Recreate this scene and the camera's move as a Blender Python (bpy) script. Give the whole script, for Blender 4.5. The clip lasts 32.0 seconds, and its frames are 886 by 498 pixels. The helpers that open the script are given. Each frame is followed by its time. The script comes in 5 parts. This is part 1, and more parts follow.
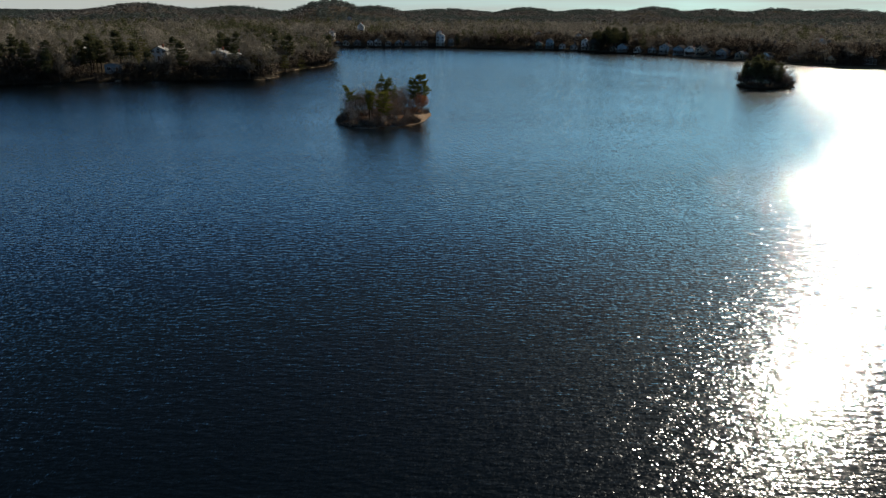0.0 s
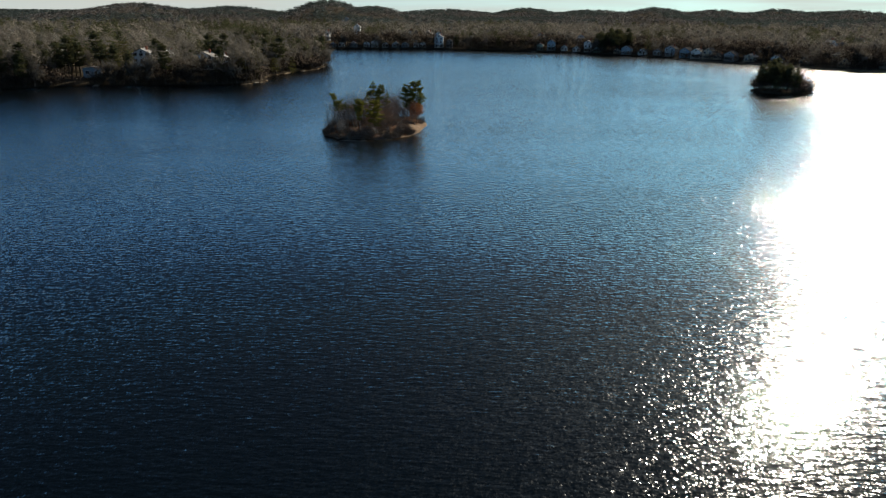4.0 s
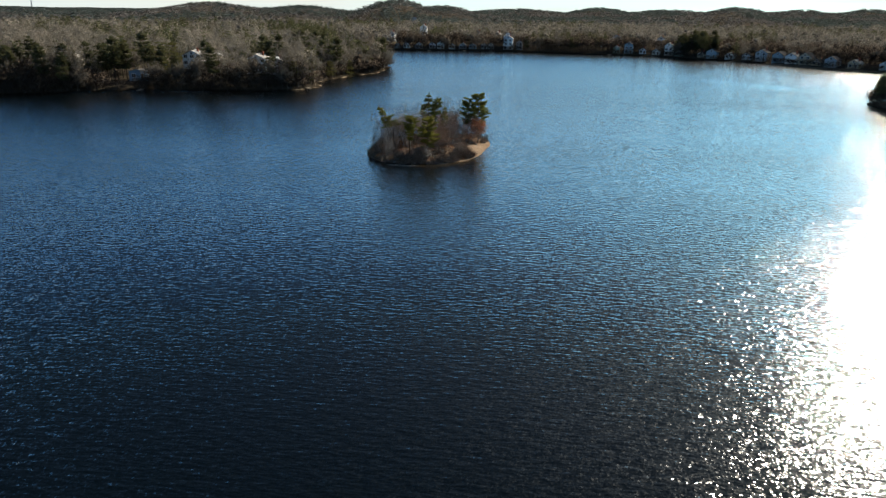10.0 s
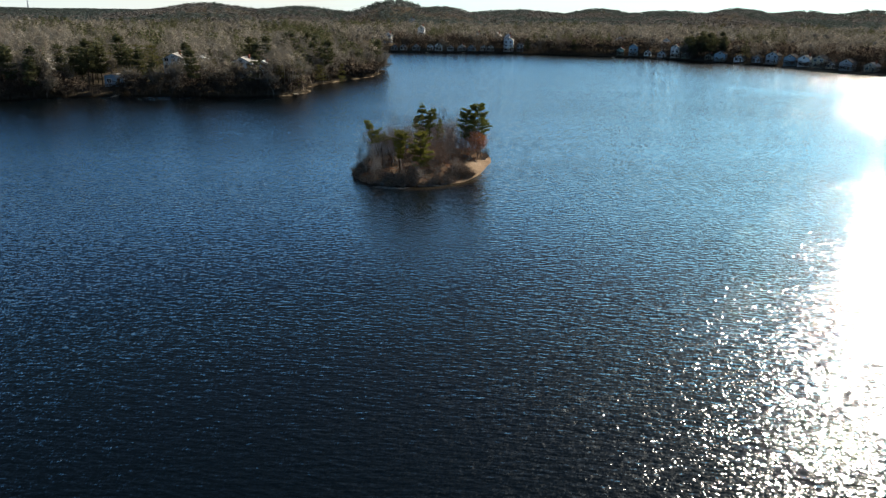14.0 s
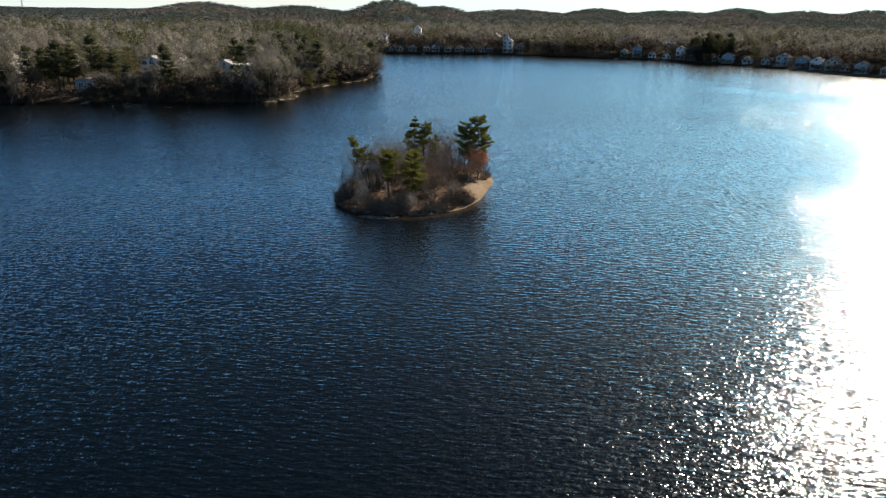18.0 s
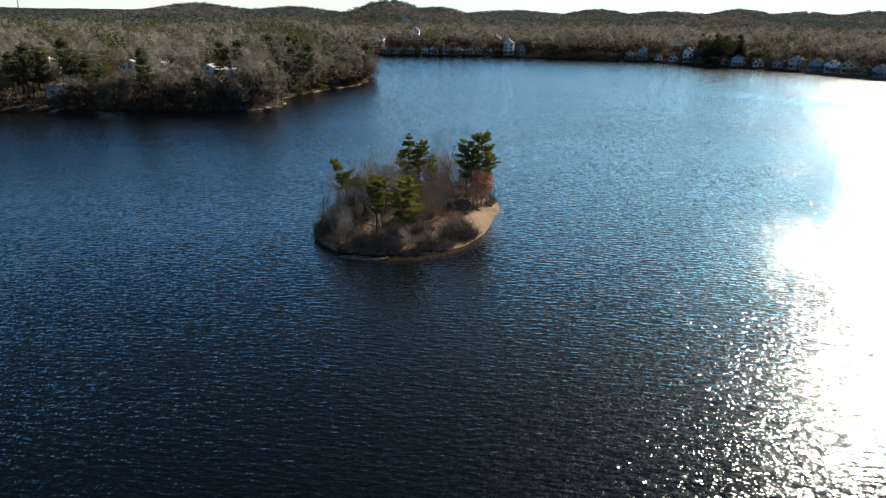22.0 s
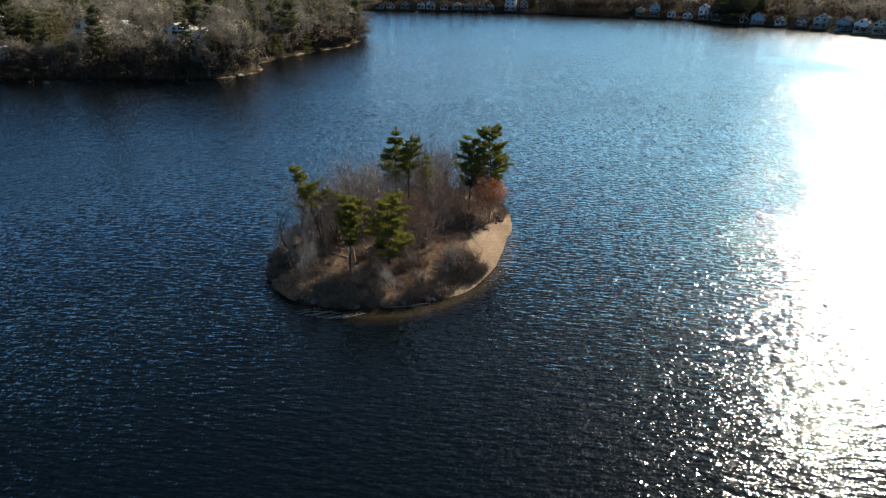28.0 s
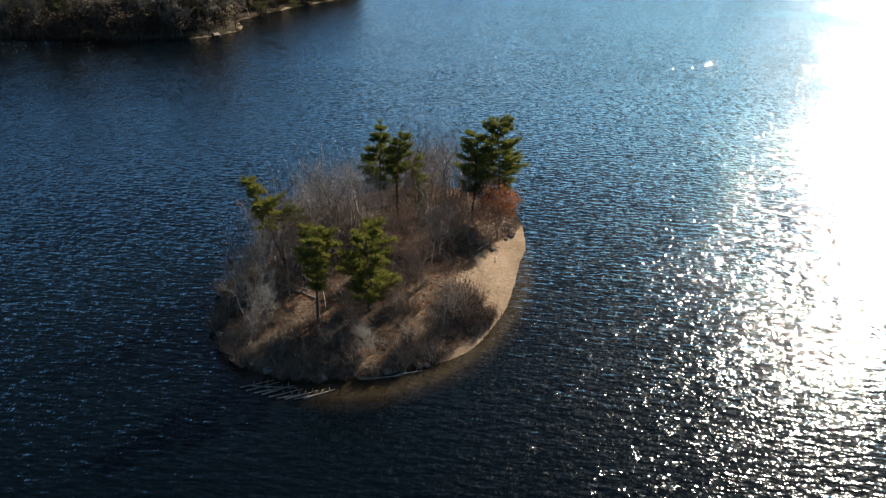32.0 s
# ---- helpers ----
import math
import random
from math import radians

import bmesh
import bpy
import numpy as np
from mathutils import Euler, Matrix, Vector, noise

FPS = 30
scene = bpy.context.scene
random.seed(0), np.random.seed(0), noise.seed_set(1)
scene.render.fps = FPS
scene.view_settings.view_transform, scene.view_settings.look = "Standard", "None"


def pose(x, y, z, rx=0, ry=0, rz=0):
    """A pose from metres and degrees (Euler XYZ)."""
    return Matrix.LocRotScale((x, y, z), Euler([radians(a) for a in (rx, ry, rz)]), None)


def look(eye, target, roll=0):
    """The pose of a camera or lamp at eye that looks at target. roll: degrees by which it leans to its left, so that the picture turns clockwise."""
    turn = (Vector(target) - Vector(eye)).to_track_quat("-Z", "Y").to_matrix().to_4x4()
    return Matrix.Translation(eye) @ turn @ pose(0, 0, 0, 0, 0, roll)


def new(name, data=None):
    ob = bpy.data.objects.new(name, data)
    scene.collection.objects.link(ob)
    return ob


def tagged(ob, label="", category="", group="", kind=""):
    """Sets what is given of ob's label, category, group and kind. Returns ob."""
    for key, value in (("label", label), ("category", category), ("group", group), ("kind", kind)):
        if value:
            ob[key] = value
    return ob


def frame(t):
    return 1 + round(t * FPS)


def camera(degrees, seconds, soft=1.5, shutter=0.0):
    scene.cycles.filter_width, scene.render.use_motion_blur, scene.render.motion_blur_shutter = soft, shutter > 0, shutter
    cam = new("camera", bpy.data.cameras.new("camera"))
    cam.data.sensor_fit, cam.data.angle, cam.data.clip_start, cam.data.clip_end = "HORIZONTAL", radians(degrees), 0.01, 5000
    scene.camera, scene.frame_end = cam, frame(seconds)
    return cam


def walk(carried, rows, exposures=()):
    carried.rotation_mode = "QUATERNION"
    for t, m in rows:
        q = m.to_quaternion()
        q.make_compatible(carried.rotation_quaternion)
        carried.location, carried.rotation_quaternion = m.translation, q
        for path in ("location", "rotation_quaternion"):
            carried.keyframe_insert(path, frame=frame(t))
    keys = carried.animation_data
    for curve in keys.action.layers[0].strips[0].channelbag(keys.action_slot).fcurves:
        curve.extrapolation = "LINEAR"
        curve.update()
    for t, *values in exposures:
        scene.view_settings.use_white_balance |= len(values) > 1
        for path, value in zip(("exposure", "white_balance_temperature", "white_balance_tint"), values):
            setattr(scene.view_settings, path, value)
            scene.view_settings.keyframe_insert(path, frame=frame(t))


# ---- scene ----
cam = camera(62.2, 32.0, soft=1.2, shutter=0.0)
PATH = [
    (0.00, (-0.06, -27.63, 29.92), (-1.98, 67.52, -0.79), 0.39),
    (1.00, (0.07, -22.86, 29.96), (-1.81, 72.28, -0.76), 0.50),
    (2.00, (0.11, -18.06, 29.92), (-1.74, 77.09, -0.79), 0.45),
    (3.00, (0.16, -13.29, 29.92), (-1.70, 81.89, -0.70), 0.46),
    (5.50, (0.46, -1.61, 30.52), (-1.29, 93.53, -0.25), 0.46),
    (5.75, (0.48, -0.39, 30.56), (-2.76, 94.70, -0.23), 0.48),
    (6.00, (0.50, 0.83, 30.61), (-2.74, 95.92, -0.18), 0.48),
    (6.20, (0.50, 1.82, 30.64), (-2.74, 96.90, -0.16), 0.48),
    (6.45, (0.50, 3.05, 30.67), (-7.06, 97.89, -0.14), 0.59),
    (6.50, (0.50, 3.30, 30.67), (-7.06, 98.14, -0.13), 0.59),
    (7.00, (0.46, 5.80, 30.70), (-7.06, 100.65, -0.08), 0.59),
    (8.00, (0.25, 11.01, 30.65), (-7.16, 105.88, -0.08), 0.59),
    (9.00, (0.03, 16.52, 30.56), (-7.39, 111.38, -0.21), 0.62),
    (9.30, (-0.04, 18.17, 30.54), (-7.46, 113.03, -0.23), 0.62),
    (9.50, (-0.09, 19.26, 30.52), (-10.31, 113.85, -0.28), 0.61),
    (9.60, (-0.12, 19.80, 30.51), (-10.52, 114.38, -0.27), 0.61),
    (10.00, (-0.23, 21.97, 30.49), (-10.63, 116.54, -0.30), 0.61),
    (11.00, (-0.61, 27.25, 30.41), (-10.93, 121.82, -0.39), 0.69),
    (12.00, (-1.05, 32.34, 30.33), (-11.31, 126.94, -0.42), 0.66),
    (13.00, (-1.39, 37.28, 30.30), (-11.68, 131.91, -0.35), 0.53),
    (14.00, (-1.64, 42.16, 30.37), (-11.95, 136.78, -0.31), 0.61),
    (14.50, (-1.80, 44.61, 30.41), (-12.03, 139.22, -0.30), 0.60),
    (16.50, (-2.72, 54.56, 30.53), (-12.78, 149.17, -0.24), 0.74),
    (17.00, (-2.98, 57.03, 30.53), (-13.03, 151.65, -0.23), 0.69),
    (18.00, (-3.51, 61.96, 30.50), (-13.49, 156.61, -0.22), 0.67),
    (19.00, (-4.01, 66.83, 30.48), (-13.98, 161.47, -0.24), 0.66),
    (20.00, (-4.50, 71.62, 30.47), (-14.42, 166.28, -0.19), 0.67),
    (21.00, (-5.02, 76.37, 30.48), (-14.89, 171.07, -0.10), 0.67),
    (22.00, (-5.52, 81.14, 30.54), (-15.36, 175.83, -0.08), 0.65),
    (23.00, (-5.99, 85.93, 30.59), (-15.77, 180.66, 0.06), 0.65),
    (24.00, (-6.46, 90.73, 30.60), (-16.13, 185.47, 0.09), 0.67),
    (25.00, (-6.95, 95.43, 30.64), (-16.57, 190.18, 0.14), 0.69),
    (25.50, (-7.19, 97.73, 30.71), (-16.77, 192.46, 0.15), 0.69),
    (25.85, (-7.35, 99.33, 30.76), (-16.72, 192.52, -4.28), 0.73),
    (26.00, (-7.42, 100.02, 30.79), (-16.79, 193.21, -4.25), 0.73),
    (26.50, (-7.66, 102.32, 30.87), (-17.05, 195.50, -4.18), 0.69),
    (28.50, (-8.79, 111.62, 31.05), (-17.89, 204.20, -5.66), 0.91),
    (29.00, (-9.04, 114.00, 31.04), (-18.09, 206.43, -6.06), 0.81),
    (29.50, (-9.28, 116.40, 31.01), (-18.29, 208.62, -6.61), 0.92),
    (30.00, (-9.52, 118.81, 30.96), (-18.62, 210.82, -7.12), 0.81),
    (31.00, (-9.98, 123.68, 30.89), (-18.80, 215.17, -8.50), 0.59),
    (31.50, (-10.14, 126.20, 30.99), (-19.09, 217.09, -9.75), 0.94),
    (32.00, (-10.21, 128.83, 31.23), (-19.03, 219.01, -11.08), 0.94),
]
EXPOSURES = [(0.0, 0.12, 6750, 9), (1.0, 0.26, 6750, 9), (3.0, 0.4, 6750, 9), (6.0, 0.52, 6750, 9), (7.0, 0.68, 6750, 9), (9.0, 0.9, 6750, 9), (20.0, 1.07, 6750, 9), (32.0, 1.23, 6750, 9)]
walk(cam, [(t, look(eye, target, roll)) for t, eye, target, roll in PATH], EXPOSURES)

# ---------------------------------------------------------------- sky and sun
SUN_AZ, SUN_EL = 28.5, 26.0          # degrees clockwise from +y, and above the horizon
world = bpy.data.worlds.new("sky")
scene.world = world
world.use_nodes = True
wn = world.node_tree.nodes
sky = wn.new("ShaderNodeTexSky")
sky.sky_type, sky.sun_disc = "NISHITA", False
sky.sun_elevation, sky.sun_rotation = radians(SUN_EL), radians(SUN_AZ)
sky.air_density, sky.dust_density, sky.ozone_density = 0.6, 0.9, 2.5
sky_hue = wn.new("ShaderNodeMix")     # the cold clear blue of a winter sky
sky_hue.data_type, sky_hue.blend_type = "RGBA", "MULTIPLY"
sky_hue.inputs[0].default_value = 1.0
world.node_tree.links.new(sky.outputs[0], sky_hue.inputs[6])
deep = wn.new("ShaderNodeMix")        # brighter low down, deeper towards the zenith
deep.data_type = "RGBA"
deep.inputs[6].default_value, deep.inputs[7].default_value = (0.58, 1.56, 2.08, 1), (0.42, 0.48, 0.48, 1)
climb = wn.new("ShaderNodeMapRange")
climb.interpolation_type = "SMOOTHSTEP"
climb.inputs["From Min"].default_value, climb.inputs["From Max"].default_value = 0.10, 0.36
# thin bright haze and streaks of cloud low over the hills
low = wn.new("ShaderNodeSeparateXYZ")
way = wn.new("ShaderNodeTexCoord")
veil = wn.new("ShaderNodeMapRange")
veil.interpolation_type = "SMOOTHSTEP"
for key, value in zip(("From Min", "From Max", "To Min", "To Max"), (0.0, 0.2, 0.9, 0.0)):
    veil.inputs[key].default_value = value
streak = wn.new("ShaderNodeTexNoise")
streak.inputs["Scale"].default_value, streak.inputs["Detail"].default_value = 3.0, 4.0
flat = wn.new("ShaderNodeMapping")
flat.inputs["Scale"].default_value = (1.0, 1.0, 14.0)
thin = wn.new("ShaderNodeMath")
thin.operation = "MULTIPLY_ADD"
thin.inputs[1].default_value, thin.inputs[2].default_value = 0.6, 0.7
share = wn.new("ShaderNodeMath")
share.operation, share.use_clamp = "MULTIPLY", True
haze = wn.new("ShaderNodeMix")
haze.data_type = "RGBA"
haze.inputs[7].default_value = (6.0, 6.4, 6.2, 1)
for a_out, b_in in ((way.outputs["Generated"], low.inputs[0]), (low.outputs["Z"], veil.inputs["Value"]), (way.outputs["Generated"], flat.inputs[0]), (flat.outputs[0], streak.inputs["Vector"]),
                    (streak.outputs["Fac"], thin.inputs[0]), (veil.outputs[0], share.inputs[0]), (thin.outputs[0], share.inputs[1]), (share.outputs[0], haze.inputs[0]),
                    (low.outputs["Z"], climb.inputs["Value"]), (climb.outputs[0], deep.inputs[0]), (deep.outputs[2], sky_hue.inputs[7]),
                    (sky_hue.outputs[2], haze.inputs[6]), (haze.outputs[2], wn["Background"].inputs[0])):
    world.node_tree.links.new(a_out, b_in)
wn["Background"].inputs[1].default_value = 0.074
sun_data = bpy.data.lights.new("sun", "SUN")
sun_data.energy, sun_data.angle, sun_data.color = 5.0, radians(0.53), (1.0, 0.92, 0.8)
sun = new("sun", sun_data)
a, e = radians(SUN_AZ), radians(SUN_EL)
sun_way = Vector((math.sin(a) * math.cos(e), math.cos(a) * math.cos(e), math.sin(e)))
sun.matrix_world = look(sun_way * 400, (0, 0, 0))


# ---------------------------------------------------------------- materials
def material(name, rough=0.8, metal=0.0):
    m = bpy.data.materials.new(name)
    m.use_nodes = True
    nt = m.node_tree
    b = nt.nodes["Principled BSDF"]
    b.inputs["Roughness"].default_value, b.inputs["Metallic"].default_value = rough, metal
    return m, nt, b


def node(nt, kind, **values):
    n = nt.nodes.new("ShaderNode" + kind)
    for k, v in values.items():
        n.inputs[k.replace("_", " ")].default_value = v
    return n


def coords(nt, scale=(1, 1, 1), turn=0.0, world_space=True):
    src = nt.nodes.new("ShaderNodeNewGeometry" if world_space else "ShaderNodeTexCoord")
    mp = nt.nodes.new("ShaderNodeMapping")
    mp.inputs["Scale"].default_value, mp.inputs["Rotation"].default_value = scale, (0, 0, radians(turn))
    nt.links.new(src.outputs["Position" if world_space else "Object"], mp.inputs[0])
    return mp.outputs[0]


def ramp(nt, value, *stops):
    r = nt.nodes.new("ShaderNodeValToRGB")
    while len(r.color_ramp.elements) < len(stops):
        r.color_ramp.elements.new(0.5)
    for el, (p, c) in zip(r.color_ramp.elements, stops):
        el.position, el.color = p, (*c, 1) if len(c) == 3 else c
    nt.links.new(value, r.inputs[0])
    return r.outputs[0]


def mix(nt, factor, a, b, blend="MIX"):
    n = nt.nodes.new("ShaderNodeMix")
    n.data_type, n.blend_type = "RGBA", blend
    for sock, v in ((n.inputs[0], factor), (n.inputs[6], a), (n.inputs[7], b)):
        if isinstance(v, bpy.types.NodeSocket):
            nt.links.new(v, sock)
        else:
            sock.default_value = v if not isinstance(v, tuple) else (*v, 1)
    return n.outputs[2]


def maths(nt, op, a, b=0.0):
    n = nt.nodes.new("ShaderNodeMath")
    n.operation = op
    for sock, v in ((n.inputs[0], a), (n.inputs[1], b)):
        if isinstance(v, bpy.types.NodeSocket):
            nt.links.new(v, sock)
        else:
            sock.default_value = v
    return n.outputs[0]


def noise_tex(nt, vec, scale, detail=3.0, rough=0.55):
    n = node(nt, "TexNoise", Scale=scale, Detail=detail, Roughness=rough)
    nt.links.new(vec, n.inputs["Vector"])
    return n.outputs["Fac"]


def bump(nt, b, height, strength, distance):
    n = node(nt, "Bump", Strength=strength, Distance=distance)
    nt.links.new(height, n.inputs["Height"])
    nt.links.new(n.outputs[0], b.inputs["Normal"])


def mottled(name, c1, c2, scale, rough=0.85, fine=None, bump_h=0.0, third=None, island=0.0, tone=0.0):
    """Two or three colours mixed at two scales, with fine relief."""
    m, nt, b = material(name, rough)
    b.inputs["Specular IOR Level"].default_value = 0.0 if rough > 0.58 else 0.5
    vec = coords(nt)
    big = noise_tex(nt, vec, scale, 4.0)
    small = noise_tex(nt, vec, fine or scale * 9, 3.0)
    f = maths(nt, "ADD", maths(nt, "MULTIPLY", big, 0.6), maths(nt, "MULTIPLY", small, 0.4))
    if island:
        geo = nt.nodes.new("ShaderNodeNewGeometry")
        f = maths(nt, "ADD", maths(nt, "MULTIPLY", f, 1 - island), maths(nt, "MULTIPLY", geo.outputs["Random Per Island"], island))
    if tone:      # from tree to tree
        own = nt.nodes.new("ShaderNodeAttribute")
        own.attribute_name = "tone"
        f = maths(nt, "ADD", maths(nt, "MULTIPLY", f, 1 - tone), maths(nt, "MULTIPLY", own.outputs["Fac"], tone))
    stops = [(0.36, c1), (0.64, c2)] if third is None else [(0.34, c1), (0.5, c2), (0.66, third)]
    nt.links.new(ramp(nt, f, *stops), b.inputs["Base Color"])
    if bump_h:
        bump(nt, b, small, 0.7, bump_h)
    return m


def leafy(name, dark, light, through_light, island=0.5, scale=0.35):
    """Needles and leaves: colour by clump and by leaf, a little light shining through."""
    m = mottled(name, dark, light, scale, 0.6, island=island)
    nt = m.node_tree
    b = nt.nodes["Principled BSDF"]
    tr = nt.nodes.new("ShaderNodeBsdfTranslucent")
    tr.inputs[0].default_value = (*through_light, 1)
    ms = nt.nodes.new("ShaderNodeMixShader")
    ms.inputs[0].default_value = 0.3
    nt.links.new(b.outputs[0], ms.inputs[1])
    nt.links.new(tr.outputs[0], ms.inputs[2])
    nt.links.new(ms.outputs[0], nt.nodes["Material Output"].inputs[0])
    return m


def water_material():
    m, nt, b = material("lake_water", 0.09)
    b.inputs["Base Color"].default_value = (0.0006, 0.002, 0.003, 1)
    b.inputs["IOR"].default_value = 1.333
    # brown shallows round the islet
    off = nt.nodes.new("ShaderNodeVectorMath")
    off.operation = "SUBTRACT"
    off.inputs[1].default_value = (-22.0, 191.0, 0.0)
    nt.links.new(coords(nt), off.inputs[0])
    oval = nt.nodes.new("ShaderNodeVectorMath")
    oval.operation = "MULTIPLY"
    oval.inputs[1].default_value = (1 / 14.0, 1 / 21.0, 0.0)
    nt.links.new(off.outputs[0], oval.inputs[0])
    reach = nt.nodes.new("ShaderNodeVectorMath")
    reach.operation = "LENGTH"
    nt.links.new(oval.outputs[0], reach.inputs[0])
    bed = ramp(nt, maths(nt, "MULTIPLY", reach.outputs["Value"], 0.5), (0.49, (0.032, 0.024, 0.014)), (0.51, (0.01, 0.008, 0.006)), (0.545, (0.0006, 0.002, 0.003)))
    nt.links.new(bed, b.inputs["Base Color"])
    # the open water towards the far shores is more finely ruffled
    place = nt.nodes.new("ShaderNodeSeparateXYZ")
    nt.links.new(coords(nt), place.inputs[0])
    ruffle = node(nt, "MapRange")
    for k, v in zip(("From Min", "From Max", "To Min", "To Max"), (220, 420, 0.09, 0.15)):
        ruffle.inputs[k].default_value = v
    nt.links.new(place.outputs["Y"], ruffle.inputs["Value"])
    nt.links.new(ruffle.outputs[0], b.inputs["Roughness"])
    # wind waves with a faint swell, rougher and calmer in patches
    patch = noise_tex(nt, coords(nt, (0.7, 1, 1), 12.0), 0.8, 2.0)
    gust = noise_tex(nt, coords(nt, (0.35, 1, 1), -6.0), 0.03, 3.0)
    amp = node(nt, "MapRange")
    for k, v in zip(("From Min", "From Max", "To Min", "To Max"), (0.36, 0.66, 0.78, 1.2)):
        amp.inputs[k].default_value = v
    nt.links.new(maths(nt, "ADD", maths(nt, "MULTIPLY", gust, 0.65), maths(nt, "MULTIPLY", patch, 0.35)), amp.inputs["Value"])
    open_side = node(nt, "MapRange")
    for k, v in zip(("From Min", "From Max", "To Min", "To Max"), (60, 320, 0.88, 2.15)):
        open_side.inputs[k].default_value = v
    nt.links.new(place.outputs["Y"], open_side.inputs["Value"])
    # a calm streak in the lee of the small islet
    tilted = maths(nt, "ADD", place.outputs["Y"], maths(nt, "MULTIPLY", place.outputs["X"], 0.9))
    ripple = noise_tex(nt, coords(nt, (1, 1, 1)), 0.02, 3.0)
    across = maths(nt, "ABSOLUTE", maths(nt, "SUBTRACT", maths(nt, "ADD", tilted, maths(nt, "MULTIPLY", maths(nt, "SUBTRACT", ripple, 0.5), 24.0)), 465.0))
    calm = node(nt, "MapRange")
    for k, v in zip(("From Min", "From Max", "To Min", "To Max"), (8, 22, 0.6, 1.0)):
        calm.inputs[k].default_value = v
    ends = maths(nt, "MULTIPLY", maths(nt, "ABSOLUTE", maths(nt, "SUBTRACT", place.outputs["X"], 100.0)), 0.6)
    nt.links.new(maths(nt, "MAXIMUM", across, ends), calm.inputs["Value"])
    # a gust ruffles the water before the small islet
    paw = nt.nodes.new("ShaderNodeVectorMath")
    paw.operation = "SUBTRACT"
    paw.inputs[1].default_value = (46.0, 107.0, 0.0)
    nt.links.new(coords(nt), paw.inputs[0])
    spread = nt.nodes.new("ShaderNodeVectorMath")
    spread.operation = "MULTIPLY"
    spread.inputs[1].default_value = (1 / 50.0, 1 / 23.0, 0.0)
    nt.links.new(paw.outputs[0], spread.inputs[0])
    gone = nt.nodes.new("ShaderNodeVectorMath")
    gone.operation = "LENGTH"
    nt.links.new(spread.outputs[0], gone.inputs[0])
    puff = node(nt, "MapRange")
    puff.interpolation_type = "SMOOTHSTEP"
    for k, v in zip(("From Min", "From Max", "To Min", "To Max"), (0.0, 1.7, 1.45, 1.0)):
        puff.inputs[k].default_value = v
    nt.links.new(gone.outputs["Value"], puff.inputs["Value"])
    calm_puff = maths(nt, "MULTIPLY", calm.outputs[0], puff.outputs[0])
    wind = maths(nt, "MULTIPLY", amp.outputs[0], calm_puff)
    rough = maths(nt, "MULTIPLY", wind, open_side.outputs[0])
    waves = [((0.42, 1.0, 1.0), 9.0, 1.75, 0.062), ((0.5, 1.0, 1.0), -13.0, 3.2, 0.020), ((1.2, 1.0, 1.0), 5.0, 9.0, 0.003)]
    h = None
    for stretch, turn, scale, high in waves:
        w = maths(nt, "MULTIPLY", noise_tex(nt, coords(nt, stretch, turn), scale, 1.0, 0.45), high)
        h = w if h is None else maths(nt, "ADD", h, w)
    h = maths(nt, "MULTIPLY", h, rough)
    # small wind-tilted facets between the crests: most nearly level, a few steep
    lean = None
    far_map = node(nt, "MapRange")
    for k, v in zip(("From Min", "From Max", "To Min", "To Max"), (140, 290, 0.0, 1.0)):
        far_map.inputs[k].default_value = v
    nt.links.new(place.outputs["Y"], far_map.inputs["Value"])
    far_out = far_map.outputs[0]
    fresh = maths(nt, "ADD", maths(nt, "MULTIPLY", open_side.outputs[0], 0.3), 0.74)
    for stretch, turn, scale, tilt, along in (((1.0, 0.7, 1.0), 9.0, 7.5, 0.15, 0.3), ((1.0, 0.5, 1.0), -20.0, 3.4, 0.085, 0.3), ((1.0, 0.4, 1.0), 14.0, 2.2, 0.25, 0.42)):
        cell = node(nt, "TexVoronoi", Scale=scale)
        nt.links.new(coords(nt, stretch, turn), cell.inputs["Vector"])
        rgb = nt.nodes.new("ShaderNodeSeparateXYZ")
        nt.links.new(cell.outputs["Color"], rgb.inputs[0])
        both = nt.nodes.new("ShaderNodeCombineXYZ")
        for k, share in ((0, 1.0), (1, along)):
            u = maths(nt, "MULTIPLY", maths(nt, "SUBTRACT", rgb.outputs[k], 0.5), 2.0)
            steep = maths(nt, "MULTIPLY", maths(nt, "MULTIPLY", u, maths(nt, "ABSOLUTE", u)), tilt * share)
            steep = maths(nt, "MULTIPLY", steep, far_out if scale < 3 else fresh)      # broader facets on the open far side only
            nt.links.new(maths(nt, "MULTIPLY", steep, wind), both.inputs[k])
        if lean is None:
            lean = both.outputs[0]
        else:
            plus = nt.nodes.new("ShaderNodeVectorMath")
            nt.links.new(lean, plus.inputs[0])
            nt.links.new(both.outputs[0], plus.inputs[1])
            lean = plus.outputs[0]
    bump(nt, b, h, 1.0, 1.0)
    tipped = nt.nodes.new("ShaderNodeVectorMath")
    nt.links.new(b.inputs["Normal"].links[0].from_socket, tipped.inputs[0])
    nt.links.new(lean, tipped.inputs[1])
    even = nt.nodes.new("ShaderNodeVectorMath")
    even.operation = "NORMALIZE"
    nt.links.new(tipped.outputs[0], even.inputs[0])
    nt.links.new(even.outputs[0], b.inputs["Normal"])
    return m


